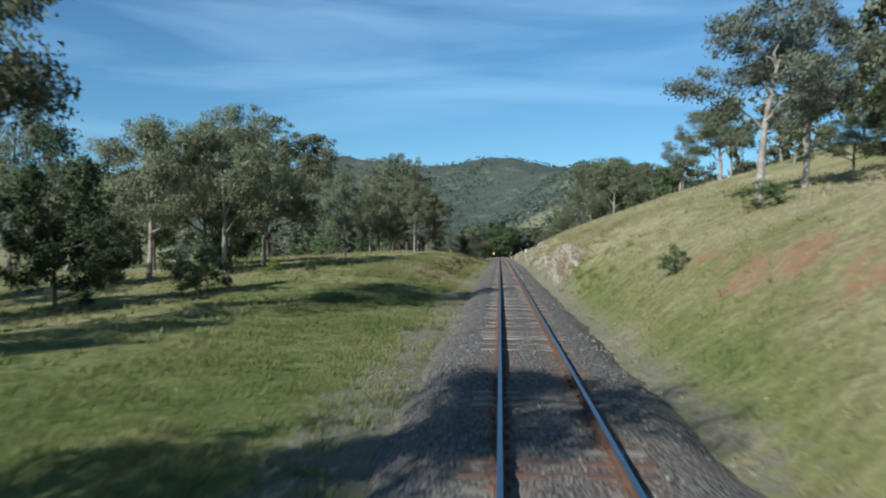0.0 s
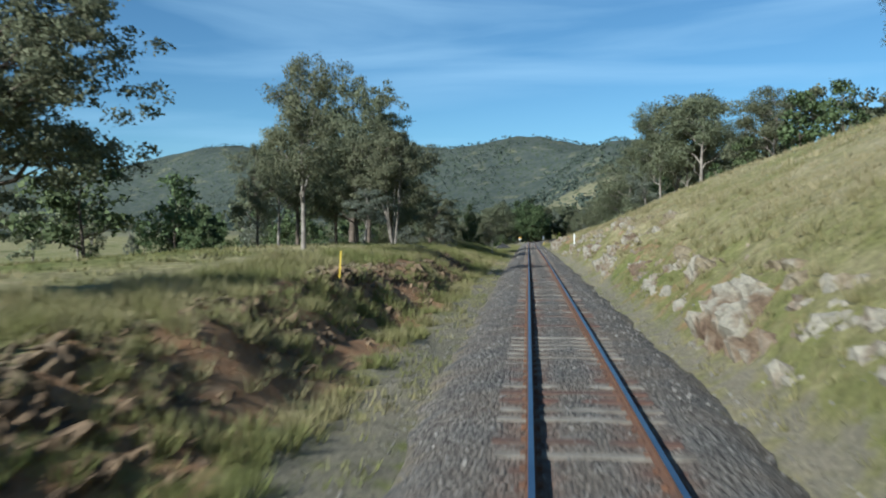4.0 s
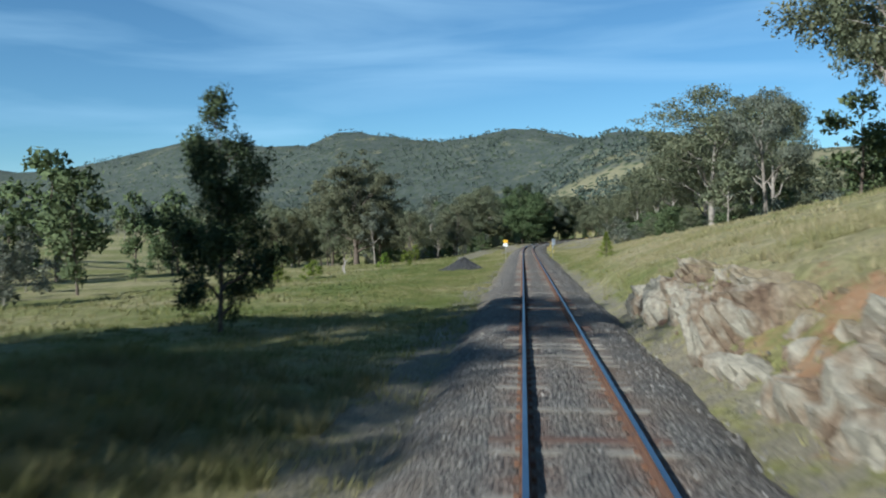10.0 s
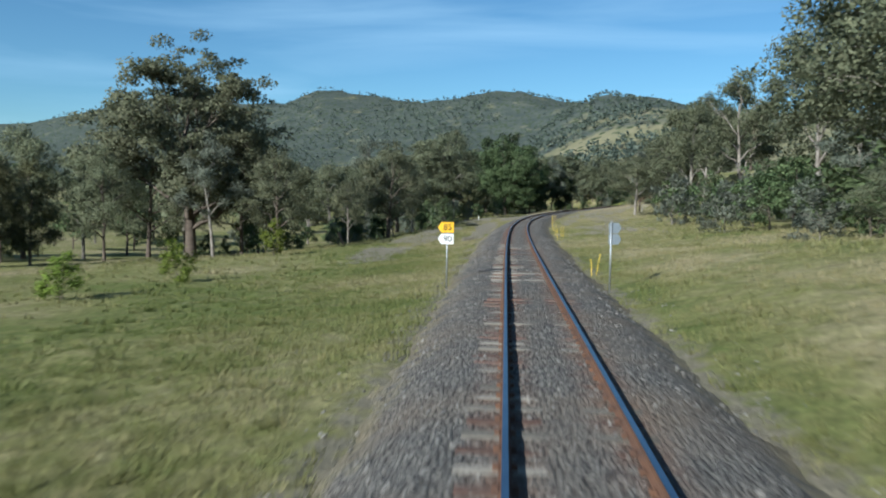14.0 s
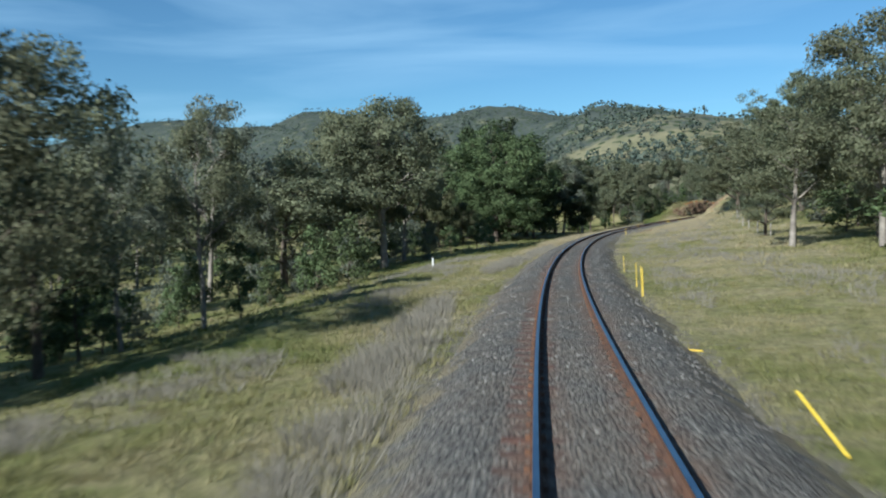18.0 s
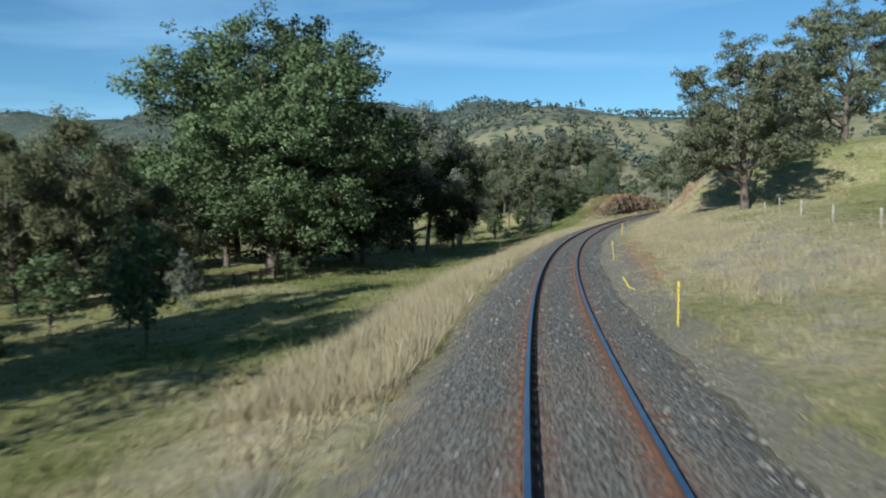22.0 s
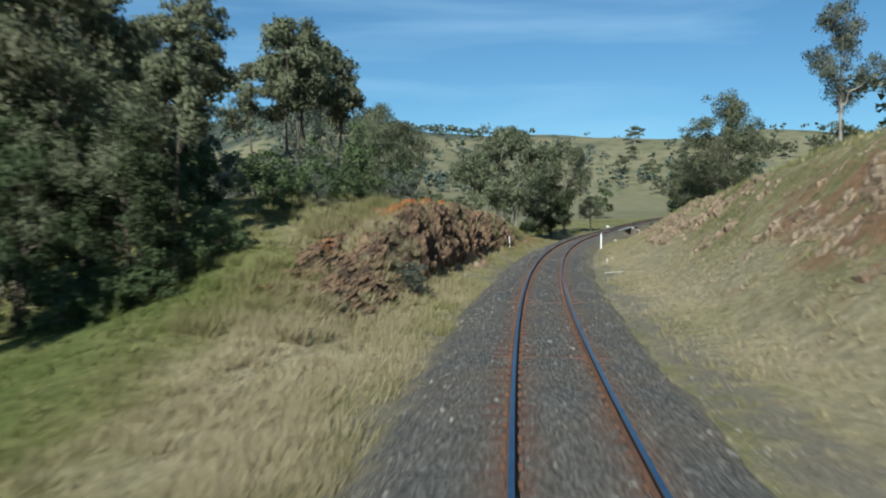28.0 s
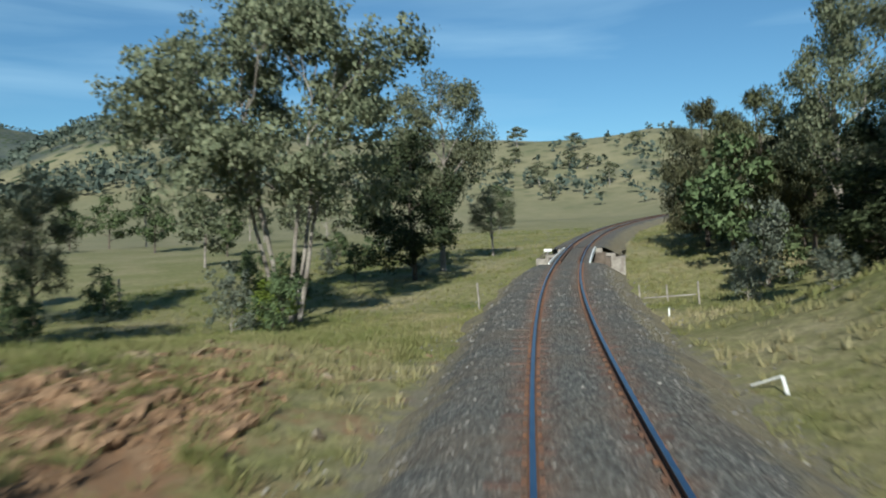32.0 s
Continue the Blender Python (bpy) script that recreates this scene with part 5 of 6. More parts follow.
def rock_sheet(name, label, s0, s1, l0, l1, cell, amp, bare, material, seed, step=0.13, dip=0.35, mass=2.4, upright=1.0, ribs=0.0, lip=1.0):
    """Bedrock breaking out of a bank in cracked blocks; where bare is low the bank hides it."""
    ns, nl = int((s1 - s0) / step), int(abs(l1 - l0) / step * 1.2)
    S, U = np.meshgrid(np.linspace(s0, s1, ns), np.linspace(0, 1, nl), indexing="ij")
    S, U = S.ravel(), U.ravel()
    L = l0 + (l1 - l0) * U
    P = on_line(S, L)
    z = height(P[:, 0], P[:, 1])
    toe = on_line(S, np.full_like(S, l0 - 1.0 * np.sign(l1)))
    inward = (toe - P)[:, :2]
    inward /= np.linalg.norm(inward, axis=1)[:, None] + 1e-9
    run = (L - l0) * np.sign(l1) + 0.9 * z
    big = cells((S + dip * run) / (cell * 2.2), run / (cell * 1.3 * upright), seed)
    small = cells((S + dip * run) / (cell * 0.8), run / (cell * 0.55 * upright), seed + 5)
    patch = fnoise(S / 3.5, run / 2.2 + 40, seed + 60, 3)
    grit = cells((S + dip * run) / (cell * 0.35), run / (cell * 0.27), seed + 9)
    out = amp * 0.26 * (grit[0] + grit[1]) + amp * (0.95 * big[0] + 0.9 * big[1] + 0.30 * small[0] + 0.25 * small[1]) - 0.55 * amp * (np.exp(-((big[2] / 0.09) ** 2)) + 0.6 * np.exp(-((small[2] / 0.09) ** 2)))
    edge = np.minimum(np.minimum(S - s0, s1 - S) / 1.6, np.minimum(U, 1 - U) * abs(l1 - l0) / 0.5)
    out = out - amp * (1.25 - bare) + mass * amp * (patch - 0.5) - 0.9 * np.clip(1 - edge, 0, 1)
    # upright ribs of harder rock with hollows between them
    rib = fnoise((S + 0.25 * run) / 1.15, run / 5.5 + 9, seed + 70, 3)
    out = out + ribs * np.clip((rib - 0.5) * 9, -0.7, 1) * np.clip(edge, 0, 1) * np.clip(1.5 - 1.3 * U, 0.15, 1)
    least = np.where((edge > 1) & (ribs > 0.25) & (patch > 0.43), 0.2 + 0.1 * small[0] + 0.08 * grit[0], -0.5)
    out = np.clip(out, least, 0.9 * amp + 0.25 + 0.8 * ribs)
    V = np.stack([P[:, 0] + 0.75 * out * inward[:, 0], P[:, 1] + 0.75 * out * inward[:, 1], z + 0.62 * out], 1)
    home = V.mean(0)
    ob = thing(name, label, "rocks", pose(*[float(v) for v in home]))
    tone, cap, V = 0.6 * big[0] + 0.4 * small[0], lip * np.clip(U * 1.6 - 0.38, 0, 0.85), V - home
    pieces = max(1, round((s1 - s0) / 4))
    for k in range(pieces):
        i0, i1 = k * (ns - 1) // pieces, (k + 1) * (ns - 1) // pieces
        me = mesh_of("ledge", V[i0 * nl:(i1 + 1) * nl], grid_faces(i1 - i0 + 1, nl), material, False, {"tone": tone[i0 * nl:(i1 + 1) * nl], "cap": cap[i0 * nl:(i1 + 1) * nl]})
        part("ledge", me, ob)
    return ob


rock_sheet("rock_outcrop", "great pale lichened blocks with rust-brown faces in the cutting", 48, 67, 2.9, 4.9, 0.6, 0.6, 0.85, M_LEDGE, 1, 0.085, 0.35, 2.0, 1.3, 0.15)
rock_sheet("rock_outcrop", "earthy rock and pale blocks at the bank foot", 69, 93, 3.0, 5.6, 0.5, 0.5, 0.55, M_LEDGE, 2)
rock_sheet("rock_outcrop", "pale and rust-stained ledges in the cutting", 94, 114, 3.1, 5.6, 0.7, 0.5, 0.22, M_LEDGE, 3, 0.12, 0.5, 3.0)
rock_sheet("rock_outcrop", "tilted grey and rust rock ledges in the steep bank", 113, 137, 3.1, 7.6, 0.75, 0.45, 0.38, M_LEDGE, 4, 0.12, 1.4, 3.2, 0.5)
rock_sheet("rock_outcrop", "rust-red rock ledges in the steep bank", 136, 164, 2.8, 6.0, 0.7, 0.5, 0.66, M_LEDGE, 5, 0.12, 1.4, 3.2, 0.5)
rock_sheet("rock_outcrop", "large pale rock ledge beside the ballast", 183, 208, 3.0, 5.4, 0.8, 0.66, 0.85, M_LEDGE, 6)
rock_sheet("eroded_bank", "dark earthy stones under the grass of the bank", 58, 112, -4.2, -8.6, 0.2, 0.26, 0.42, M_BROWN_EARTH, 7, 0.11, 0.35, 2.2)
rock_sheet("eroded_bank", "crumbling brown earth under tussock grass", 112, 170, -4.2, -8.2, 0.2, 0.26, 0.34, M_BROWN_EARTH, 8, 0.11, 0.35, 2.2)
rock_sheet("rock_cutting", "broken rocky nose at the start of the cutting", 540, 555, -4.9, -9.2, 0.17, 0.34, 0.92, M_FACE, 9, 0.075, 0.3, 1.5, 1.2, 0.2, 0.7)
rock_sheet("rock_cutting", "dark brown jagged rock wall of the cutting", 552, 597, -4.9, -7.9, 0.17, 0.32, 1.2, M_FACE, 10, 0.066, 0.10, 1.2, 1.5, 0.30, 1.3)
rock_sheet("rock_cutting", "low crumbling red earth at the cutting end", 593, 634, -4.6, -11.5, 0.2, 0.22, 0.50, M_RED_EARTH, 11, 0.11)
rock_sheet("rock_slope", "brown stony slope above the line", 502, 550, 6.0, 13, 0.3, 0.22, 0.28, M_LEDGE_RED, 12, 0.15, 0.2, 2.4, 2.0)
rock_sheet("rock_slope", "patch of loose buff stones on the bank", 552, 604, 6.0, 11.5, 0.28, 0.26, 0.40, M_LEDGE_RED, 13, 0.15, 0.2, 2.6)
outcrop("fallen_rocks", "broken rocks lying at the foot of the cutting", 60, 545, 602, -6.4, -4.9, 0.08, 0.3, ["dark", "red"], 9)
outcrop("fallen_rocks", "buff stones strewn over red earth", 150, 585, 634, -11, -3.7, 0.05, 0.17, ["red", "grey", "red"], 11)
outcrop("fallen_rocks", "small loose stones below the pale ledge", 26, 184, 207, 3.2, 3.8, 0.06, 0.22, ["grey", "red"], 6)
outcrop("fallen_rocks", "grey stones in the grass of the cutting bank", 40, 46, 162, 3.4, 6.5, 0.07, 0.24, ["grey", "red"], 4)
outcrop("fallen_rocks", "brown stones strewn over the slope", 60, 503, 548, 5.6, 12, 0.06, 0.2, ["red", "dark", "grey"], 13)
for i, (s, lat, r) in enumerate(((567.5, -4.4, 0.26), (568.4, -4.1, 0.28), (566, -4.6, 0.3), (569.4, -3.7, 0.1), (605, -4.2, 0.16), (611, -4.6, 0.2), (616, -4.0, 0.14), (622, -4.8, 0.18), (579, 3.6, 0.16), (573.5, 3.9, 0.22))):
    x, y, _ = on_line(s, lat)
    z = float(height(x, y)[0])
    st = thing("fallen_stone", "loose buff stone fallen beside the line", "stone", pose(float(x), float(y), z), "fallen stones")
    p = part("stone", ROCKS["red" if i % 3 else "grey"][i % 5], st)
    p.matrix_basis = Matrix.Translation((0, 0, r * 0.45)) @ pose(0, 0, 0, 20 * i, 33 * i, 50 * i) @ Matrix.Diagonal((r, r * 0.8, r, 1))


# ---------------------------------------------------------------- lineside things
def stand(s, lat):
    x, y, _ = on_line(s, lat)
    return float(x), float(y), max(float(height(x, y)[0]), -1e9)


def bar(p0, p1, half, material, name="bar"):
    """A square-edged bar between two points, bevelled."""
    a, b = Vector(p0), Vector(p1)
    d = b - a
    bm = bmesh.new()
    bmesh.ops.create_cube(bm, size=1.0)
    bmesh.ops.scale(bm, vec=(half[0] * 2, half[1] * 2, d.length), verts=bm.verts)
    bmesh.ops.bevel(bm, geom=bm.edges[:], offset=min(half) * 0.25, segments=1, affect="EDGES")
    bm.transform(Matrix.Translation((a + b) / 2) @ d.to_track_quat("Z", "Y").to_matrix().to_4x4())
    me = bpy.data.meshes.new(name)
    bm.to_mesh(me)
    bm.free()
    me.materials.append(material)
    return me


def plate(outline, thick, material, name="plate"):
    """A flat plate in the x-z plane, facing -y."""
    bm = bmesh.new()
    f = bm.faces.new([bm.verts.new((x, 0, z)) for x, z in outline])
    ext = bmesh.ops.extrude_face_region(bm, geom=[f])
    bmesh.ops.translate(bm, vec=(0, thick, 0), verts=[g for g in ext["geom"] if isinstance(g, bmesh.types.BMVert)])
    bmesh.ops.recalc_face_normals(bm, faces=bm.faces[:])
    me = bpy.data.meshes.new(name)
    bm.to_mesh(me)
    bm.free()
    me.materials.append(material)
    return me


def pole(p0, p1, r, material, name="pole", sides=10):
    V, F = tube([p0, tuple((a + b) / 2 for a, b in zip(p0, p1)), p1], [r, r, r], sides)
    n = len(V)
    faces = F.tolist() + [list(range(sides))[::-1], list(range(n - sides, n))]
    return mesh_of(name, V, faces, material, True)


def lettering(text, size, material):
    cu = bpy.data.curves.new("lettering", "FONT")
    cu.body, cu.size, cu.align_x, cu.align_y, cu.extrude = text, size, "CENTER", "CENTER", 0.004
    tmp = bpy.data.objects.new("lettering", cu)
    scene.collection.objects.link(tmp)
    bpy.context.view_layer.update()
    me = bpy.data.meshes.new_from_object(tmp.evaluated_get(bpy.context.evaluated_depsgraph_get()))
    bpy.data.objects.remove(tmp)
    me.materials.clear()
    me.materials.append(material)
    return me


def speed_board(s, lat):
    ob = thing("speed_board", "amber board over a white board with black speeds on a pole", "railway sign", pose(*stand(s, lat), 0, 0, yaw_at(s)))
    part("pole", pole((0, 0, -0.3), (0, 0, 2.55), 0.028, M_GALV), ob)
    for z, m, text, lab in ((2.36, M_ORANGE, "85", "amber arrow plate"), (1.93, M_WHITE, "90", "white arrow plate")):
        out = [(-0.34, 0), (-0.22, 0.19), (0.24, 0.19), (0.24, -0.19), (-0.22, -0.19)]
        p = part("plate", plate(out, 0.008, m), ob, lab)
        p.matrix_basis = Matrix.Translation((0, -0.042, z))
        t = part("lettering", lettering(text, 0.33, M_BLACK), p, "black figures")
        t.matrix_basis = Matrix.Translation((0.02, -0.005, 0)) @ pose(0, 0, 0, 90)
    return ob


def board_from_behind(s, lat):
    ob = thing("speed_board", "grey back of a board on a galvanised pole", "railway sign", pose(*stand(s, lat), 0, 0, yaw_at(s)))
    part("pole", pole((0, 0, -0.3), (0, 0, 2.6), 0.03, M_GALV), ob)
    for z in (2.36, 1.95):
        p = part("plate", plate([(-0.08, -0.19), (-0.08, 0.19), (0.26, 0.19), (0.36, 0), (0.26, -0.19)], 0.008, M_SIGN_BACK), ob, "dull grey plate back")
        p.matrix_basis = Matrix.Translation((0, 0.035, z))
    return ob


speed_board(279.6, -2.95)
board_from_behind(279.2, 3.0)


def milepost(s, lat):
    ob = thing("distance_post", "white distance post with a small crossboard", "railway post", pose(*stand(s, lat), 0, 0, yaw_at(s)))
    part("post", bar((0, 0, -0.3), (0, 0, 1.5), (0.07, 0.05), M_WHITE), ob)
    p = part("board", plate([(-0.17, -0.08), (-0.17, 0.08), (0.17, 0.08), (0.17, -0.08)], 0.02, M_WHITE), ob)
    p.matrix_basis = Matrix.Translation((0.03, -0.075, 1.2))
    for dx in (-0.11, 0.0, 0.11):
        b = part("mark", plate([(-0.025, -0.05), (-0.025, 0.05), (0.025, 0.05), (0.025, -0.05)], 0.004, M_BLACK), p, "dark bar")
        b.matrix_basis = Matrix.Translation((dx, -0.006, 0))
    return ob


milepost(163.6, 4.5)


def post(s, lat, h, half, material, name, label, lean=(0, 0), group="", point=0.0, cat="post"):
    ob = thing(name, label, cat, pose(*stand(s, lat), lean[0], lean[1], yaw_at(s)), group)
    part("shaft", bar((0, 0, -0.3), (0, 0, h - point), half, material), ob)
    if point:
        bm = bmesh.new()
        bmesh.ops.create_cone(bm, cap_ends=True, segments=4, radius1=half[0] * 1.4, radius2=0.01, depth=point)
        bm.transform(Matrix.Translation((0, 0, h - point / 2)) @ Matrix.Rotation(math.pi / 4, 4, "Z"))
        me = bpy.data.meshes.new("tip")
        bm.to_mesh(me)
        bm.free()
        me.materials.append(material)
        part("tip", me, ob)
    return ob


post(162.7, -4.95, 1.75, (0.045, 0.045), M_TIMBER, "timber_post", "weathered grey timber post in the tussocks")
post(96.0, -6.8, 1.0, (0.02, 0.02), M_YELLOW, "survey_stake", "thin yellow stake in the grass", (0, 4))
STAKE = "yellow-painted survey stake beside the ballast"
for i, (s, lat, h, a, b) in enumerate(((285.4, 3.2, 1.03, 4, 9), (285.7, 3.05, 0.75, 0, -4), (320.7, 3.7, 1.0, 0, 0), (318.4, 3.3, 0.9, 0, 0),
                                       (318.0, 3.75, 1.15, 0, 1), (326.1, 3.45, 1.13, 0, 1), (362.6, 3.3, 1.1, 0, -2), (358.6, 3.2, 1.25, 0, -3), (358.3, 3.22, 1.2, 0, -2),
                                       (371.4, 3.2, 0.95, 0, -3), (422.4, 2.95, 1.15, 0, 1), (447.4, 2.77, 1.05, 0, -4), (482.8, 3.27, 1.07, 0, 3), (485.0, 3.24, 0.96, 0, -3), (499.8, 3.06, 0.96, 0, -1))):
    post(s, lat, h, (0.014, 0.011), M_YELLOW, "survey_stake", STAKE, (a, b), "survey stakes", 0.0, "stake")


def lying(pts, r, material, name, label, cat):
    """A bent or broken stick lying along the given line-side points (s, lat, up)."""
    path = []
    for s, lat, up in pts:
        x, y, z = stand(s, lat)
        path.append(np.array((x, y, z + up)))
    o = path[0]
    ob = thing(name, label, cat, pose(*o))
    for a, b in zip(path[:-1], path[1:]):
        part("length", bar(tuple(a - o), tuple(b - o), (r, r * 0.7), material), ob)
    return ob


lying([(336.2, 3.5, 0.05), (337.9, 3.35, 0.55)], 0.028, M_YELLOW, "broken_stake", "yellow stake leaning low over the stones", "stake")
lying([(345.6, 2.7, 0.03), (344.9, 3.25, 0.03)], 0.025, M_YELLOW, "fallen_stake", "yellow stake lying on the ground", "stake")
lying([(431.4, 2.35, 0.42), (430.6, 2.5, 0.12), (429.9, 2.65, 0.10)], 0.018, M_YELLOW, "bent_stake", "bent yellow stake lying on bare earth", "stake")
lying([(326.6, 3.45, 0.04), (326.0, 3.95, 0.06)], 0.07, M_DEADWOOD, "plank", "short bleached plank lying in the grass", "plank")
lying([(620.0, 3.4, 0.05), (619.4, 3.8, 0.28), (619.1, 3.8, 0.02)], 0.025, M_WHITE, "broken_post", "broken white post lying by the ballast", "post")
lying([(372.0, 3.1, 0.04), (371.4, 4.1, 0.05)], 0.02, M_DEADWOOD, "stick", "pale stick lying across the verge", "stick")
lying([(563.0, 3.0, 0.04), (562.6, 3.95, 0.05)], 0.016, M_WHITE, "fallen_pole", "white pole lying on the verge", "pole")
lying([(272.6, -2.3, -0.02), (272.2, -1.7, 0.14), (272.0, -1.2, 0.38)], 0.03, M_TIMBER, "dead_branch", "dark dead branch lying at the rail", "branch")
post(382.0, -10.3, 0.75, (0.05, 0.05), M_WHITE, "white_post", "short white post on the grass bank")
post(597.0, 3.1, 1.65, (0.06, 0.045), M_WHITE, "white_marker", "white pointed marker post beside the curve", (0, 0), "", 0.22)
post(591.9, -5.0, 1.15, (0.03, 0.03), M_WHITE, "white_post", "thin white post at the foot of the cutting", (0, -2))
post(572.0, 3.5, 0.30, (0.018, 0.018), M_WHITE, "white_peg", "low white peg beside the ballast")
post(646.5, 5.2, 0.5, (0.04, 0.04), M_WHITE, "white_peg", "low white peg in the dry grass")
for s, lat, h, l in ((650.0, -5.2, 1.7, "grey post"), (652.0, 7.4, 1.35, "pale post"), (655, 4.2, 1.3, "post"), (657, 6.0, 1.2, "post")):
    post(s, lat, h, (0.05, 0.05), M_TIMBER, "fence_post", "weathered pale fence post near the bridge", (2, -3), "bridge fence posts")
lying([(655, 4.4, 0.5), (655.5, 7.6, 0.35)], 0.06, M_TIMBER, "fence_rail", "fallen pale timber rail by the bridge", "rail")
for i, (s, lat, h, a) in enumerate(((661.0, -36.5, 2.2, 2), (660.5, -37.5, 1.1, -3))):
    post(s, lat, h, (0.07, 0.07), M_TIMBER, "fence_post", "old timber fence post in the paddock", (a, 2), "paddock fence posts")
lying([(265.8, -20.8, -0.2), (265.7, -20.9, 0.7), (265.8, -20.75, 1.35), (265.8, -20.95, 1.75)], 0.085, M_DEADWOOD, "dead_tree", "bleached crooked dead tree stem standing in the paddock", "dead tree")
lying([(265.8, -20.75, 1.2), (265.8, -20.45, 1.5), (265.8, -20.3, 1.85)], 0.04, M_DEADWOOD, "dead_limb", "short bleached limb broken from the dead stem", "branch")
lying([(272.9, -22.7, -0.2), (272.9, -22.55, 0.9), (272.9, -22.6, 1.6), (272.9, -22.3, 2.35)], 0.075, M_BARK_DARK, "dead_tree", "dark leaning dead tree stem in the paddock", "dead tree")
post(270.0, -22.0, 0.8, (0.05, 0.05), M_TIMBER, "fence_post", "short old fence post in the paddock", (0, -4))
post(326.5, -17.2, 1.5, (0.12, 0.12), M_BARK_DARK, "stump", "black burnt stump leaning on the bank", (5, -22), "", 0, "stump")


def fence(name, label, stations, lat, h, wires, material):
    ob = thing(name, label, "fence", pose(*stand(stations[0], lat)))
    o = np.array(stand(stations[0], lat))
    tops = []
    for s in stations:
        b = np.array(stand(s, lat)) - o
        part("post", bar(tuple(b - [0, 0, 0.3]), tuple(b + [0, 0, h]), (0.05, 0.05), material), ob)
        tops.append(b)
    for a, b in zip(tops[:-1], tops[1:]):
        for z in wires:
            part("wire", pole(tuple(a + [0, 0, z]), tuple(b + [0, 0, z]), 0.006, M_GALV, "wire", 4), ob)
    return ob


fence("wire_fence", "wire fence on weathered posts along the paddock edge", list(range(402, 492, 9)), 16.6, 1.15, (0.35, 0.7, 1.05), M_DEADWOOD)
for s in (452.5, 456.6):
    x, y, z = stand(s, -22.8)
    ob = thing("rail_fence", "dark broken piece of post-and-rail fence", "fence", pose(x, y, z, 0, 0, yaw_at(s) + 70))
    part("post", bar((0, 0, -0.3), (0, 0, 0.95), (0.07, 0.07), M_BARK_DARK), ob)
    part("post", bar((1.5, 0, -0.3), (1.5, 0, 1.0), (0.07, 0.07), M_BARK_DARK), ob)
    part("rail", bar((-0.2, -0.08, 0.75), (1.8, -0.08, 0.9), (0.06, 0.05), M_BARK_DARK), ob)


def gravel_pile(s, lat, r, h):
    x, y, z = stand(s, lat)
    ob = thing("gravel_pile", "cone-shaped heap of dark blue-grey gravel on the grass", "gravel heap", pose(x, y, z - 0.05))
    n, m = 40, 16
    a = np.linspace(0, 2 * math.pi, n, endpoint=False)
    V = [(0, 0, h)]
    for k in range(1, m + 1):
        f = k / m
        rr = r * f * (1 + 0.12 * (fnoise(np.cos(a) * 2 + 9, np.sin(a) * 2 + 9, 61) - 0.5))
        zz = h * (1 - f) ** 1.05 * 1.0 + 0.14 * (fnoise(np.cos(a) * 9 * f + 20, np.sin(a) * 9 * f + 20, 62) - 0.5) * (f < 1)
        V += list(zip(rr * np.cos(a) * 1.15, rr * np.sin(a), np.maximum(zz, -0.05)))
    F = [(0, 1 + j, 1 + (j + 1) % n) for j in range(n)]
    F += [(1 + (k - 1) * n + j, 1 + k * n + j, 1 + k * n + (j + 1) % n, 1 + (k - 1) * n + (j + 1) % n) for k in range(1, m) for j in range(n)]
    part("heap", mesh_of("heap", V, F, M_GRAVEL), ob)
    rg = np.random.default_rng(9)
    q = 5200
    f, t = np.sqrt(rg.uniform(0, 1.1, q)), rg.uniform(0, 6.283, q)
    c = np.stack([r * f * np.cos(t) * 1.15, r * f * np.sin(t), np.maximum(h * (1 - np.minimum(f, 1)) ** 1.05, 0.03)], 1)
    tagged(part("gravel", stone_cloud(c, 0.04, 0.11, 9, make_leaf("gravel_stones", (0.022, 0.022, 0.023), (0.052, 0.051, 0.050), (0.13, 0.125, 0.115), 0.0)), ob), kind="stuff")
    return ob


def stone_cloud(c, r0, r1, seed, material, floats=None):
    """Many little broken stones, joined: squashed octahedra."""
    rg = np.random.default_rng(seed)
    n = len(c)
    base = np.array([(1, 0, 0), (-1, 0, 0), (0, 1, 0), (0, -1, 0), (0, 0, 1), (0, 0, -1)], float)
    tri = np.array([(0, 2, 4), (2, 1, 4), (1, 3, 4), (3, 0, 4), (2, 0, 5), (1, 2, 5), (3, 1, 5), (0, 3, 5)])
    r = (r0 + (r1 - r0) * rg.uniform(0, 1, n) ** 2)[:, None, None]
    q = rg.normal(0, 1, (n, 3, 3))
    u = q[:, 0] / np.linalg.norm(q[:, 0], axis=1)[:, None]
    v = np.cross(u, q[:, 1])
    v /= np.linalg.norm(v, axis=1)[:, None]
    w = np.cross(u, v)
    axes = np.stack([u, v, w], 1) * rg.uniform(0.6, 1.2, (n, 3, 1))
    V = c[:, None, :] + r * (base @ axes + rg.normal(0, 0.12, (n, 6, 3)))
    F = (tri[None] + 6 * np.arange(n)[:, None, None]).reshape(-1, 3)
    return mesh_of("stones", V.reshape(-1, 3), F, material, False)


gravel_pile(256.0, -6.6, 2.05, 1.4)


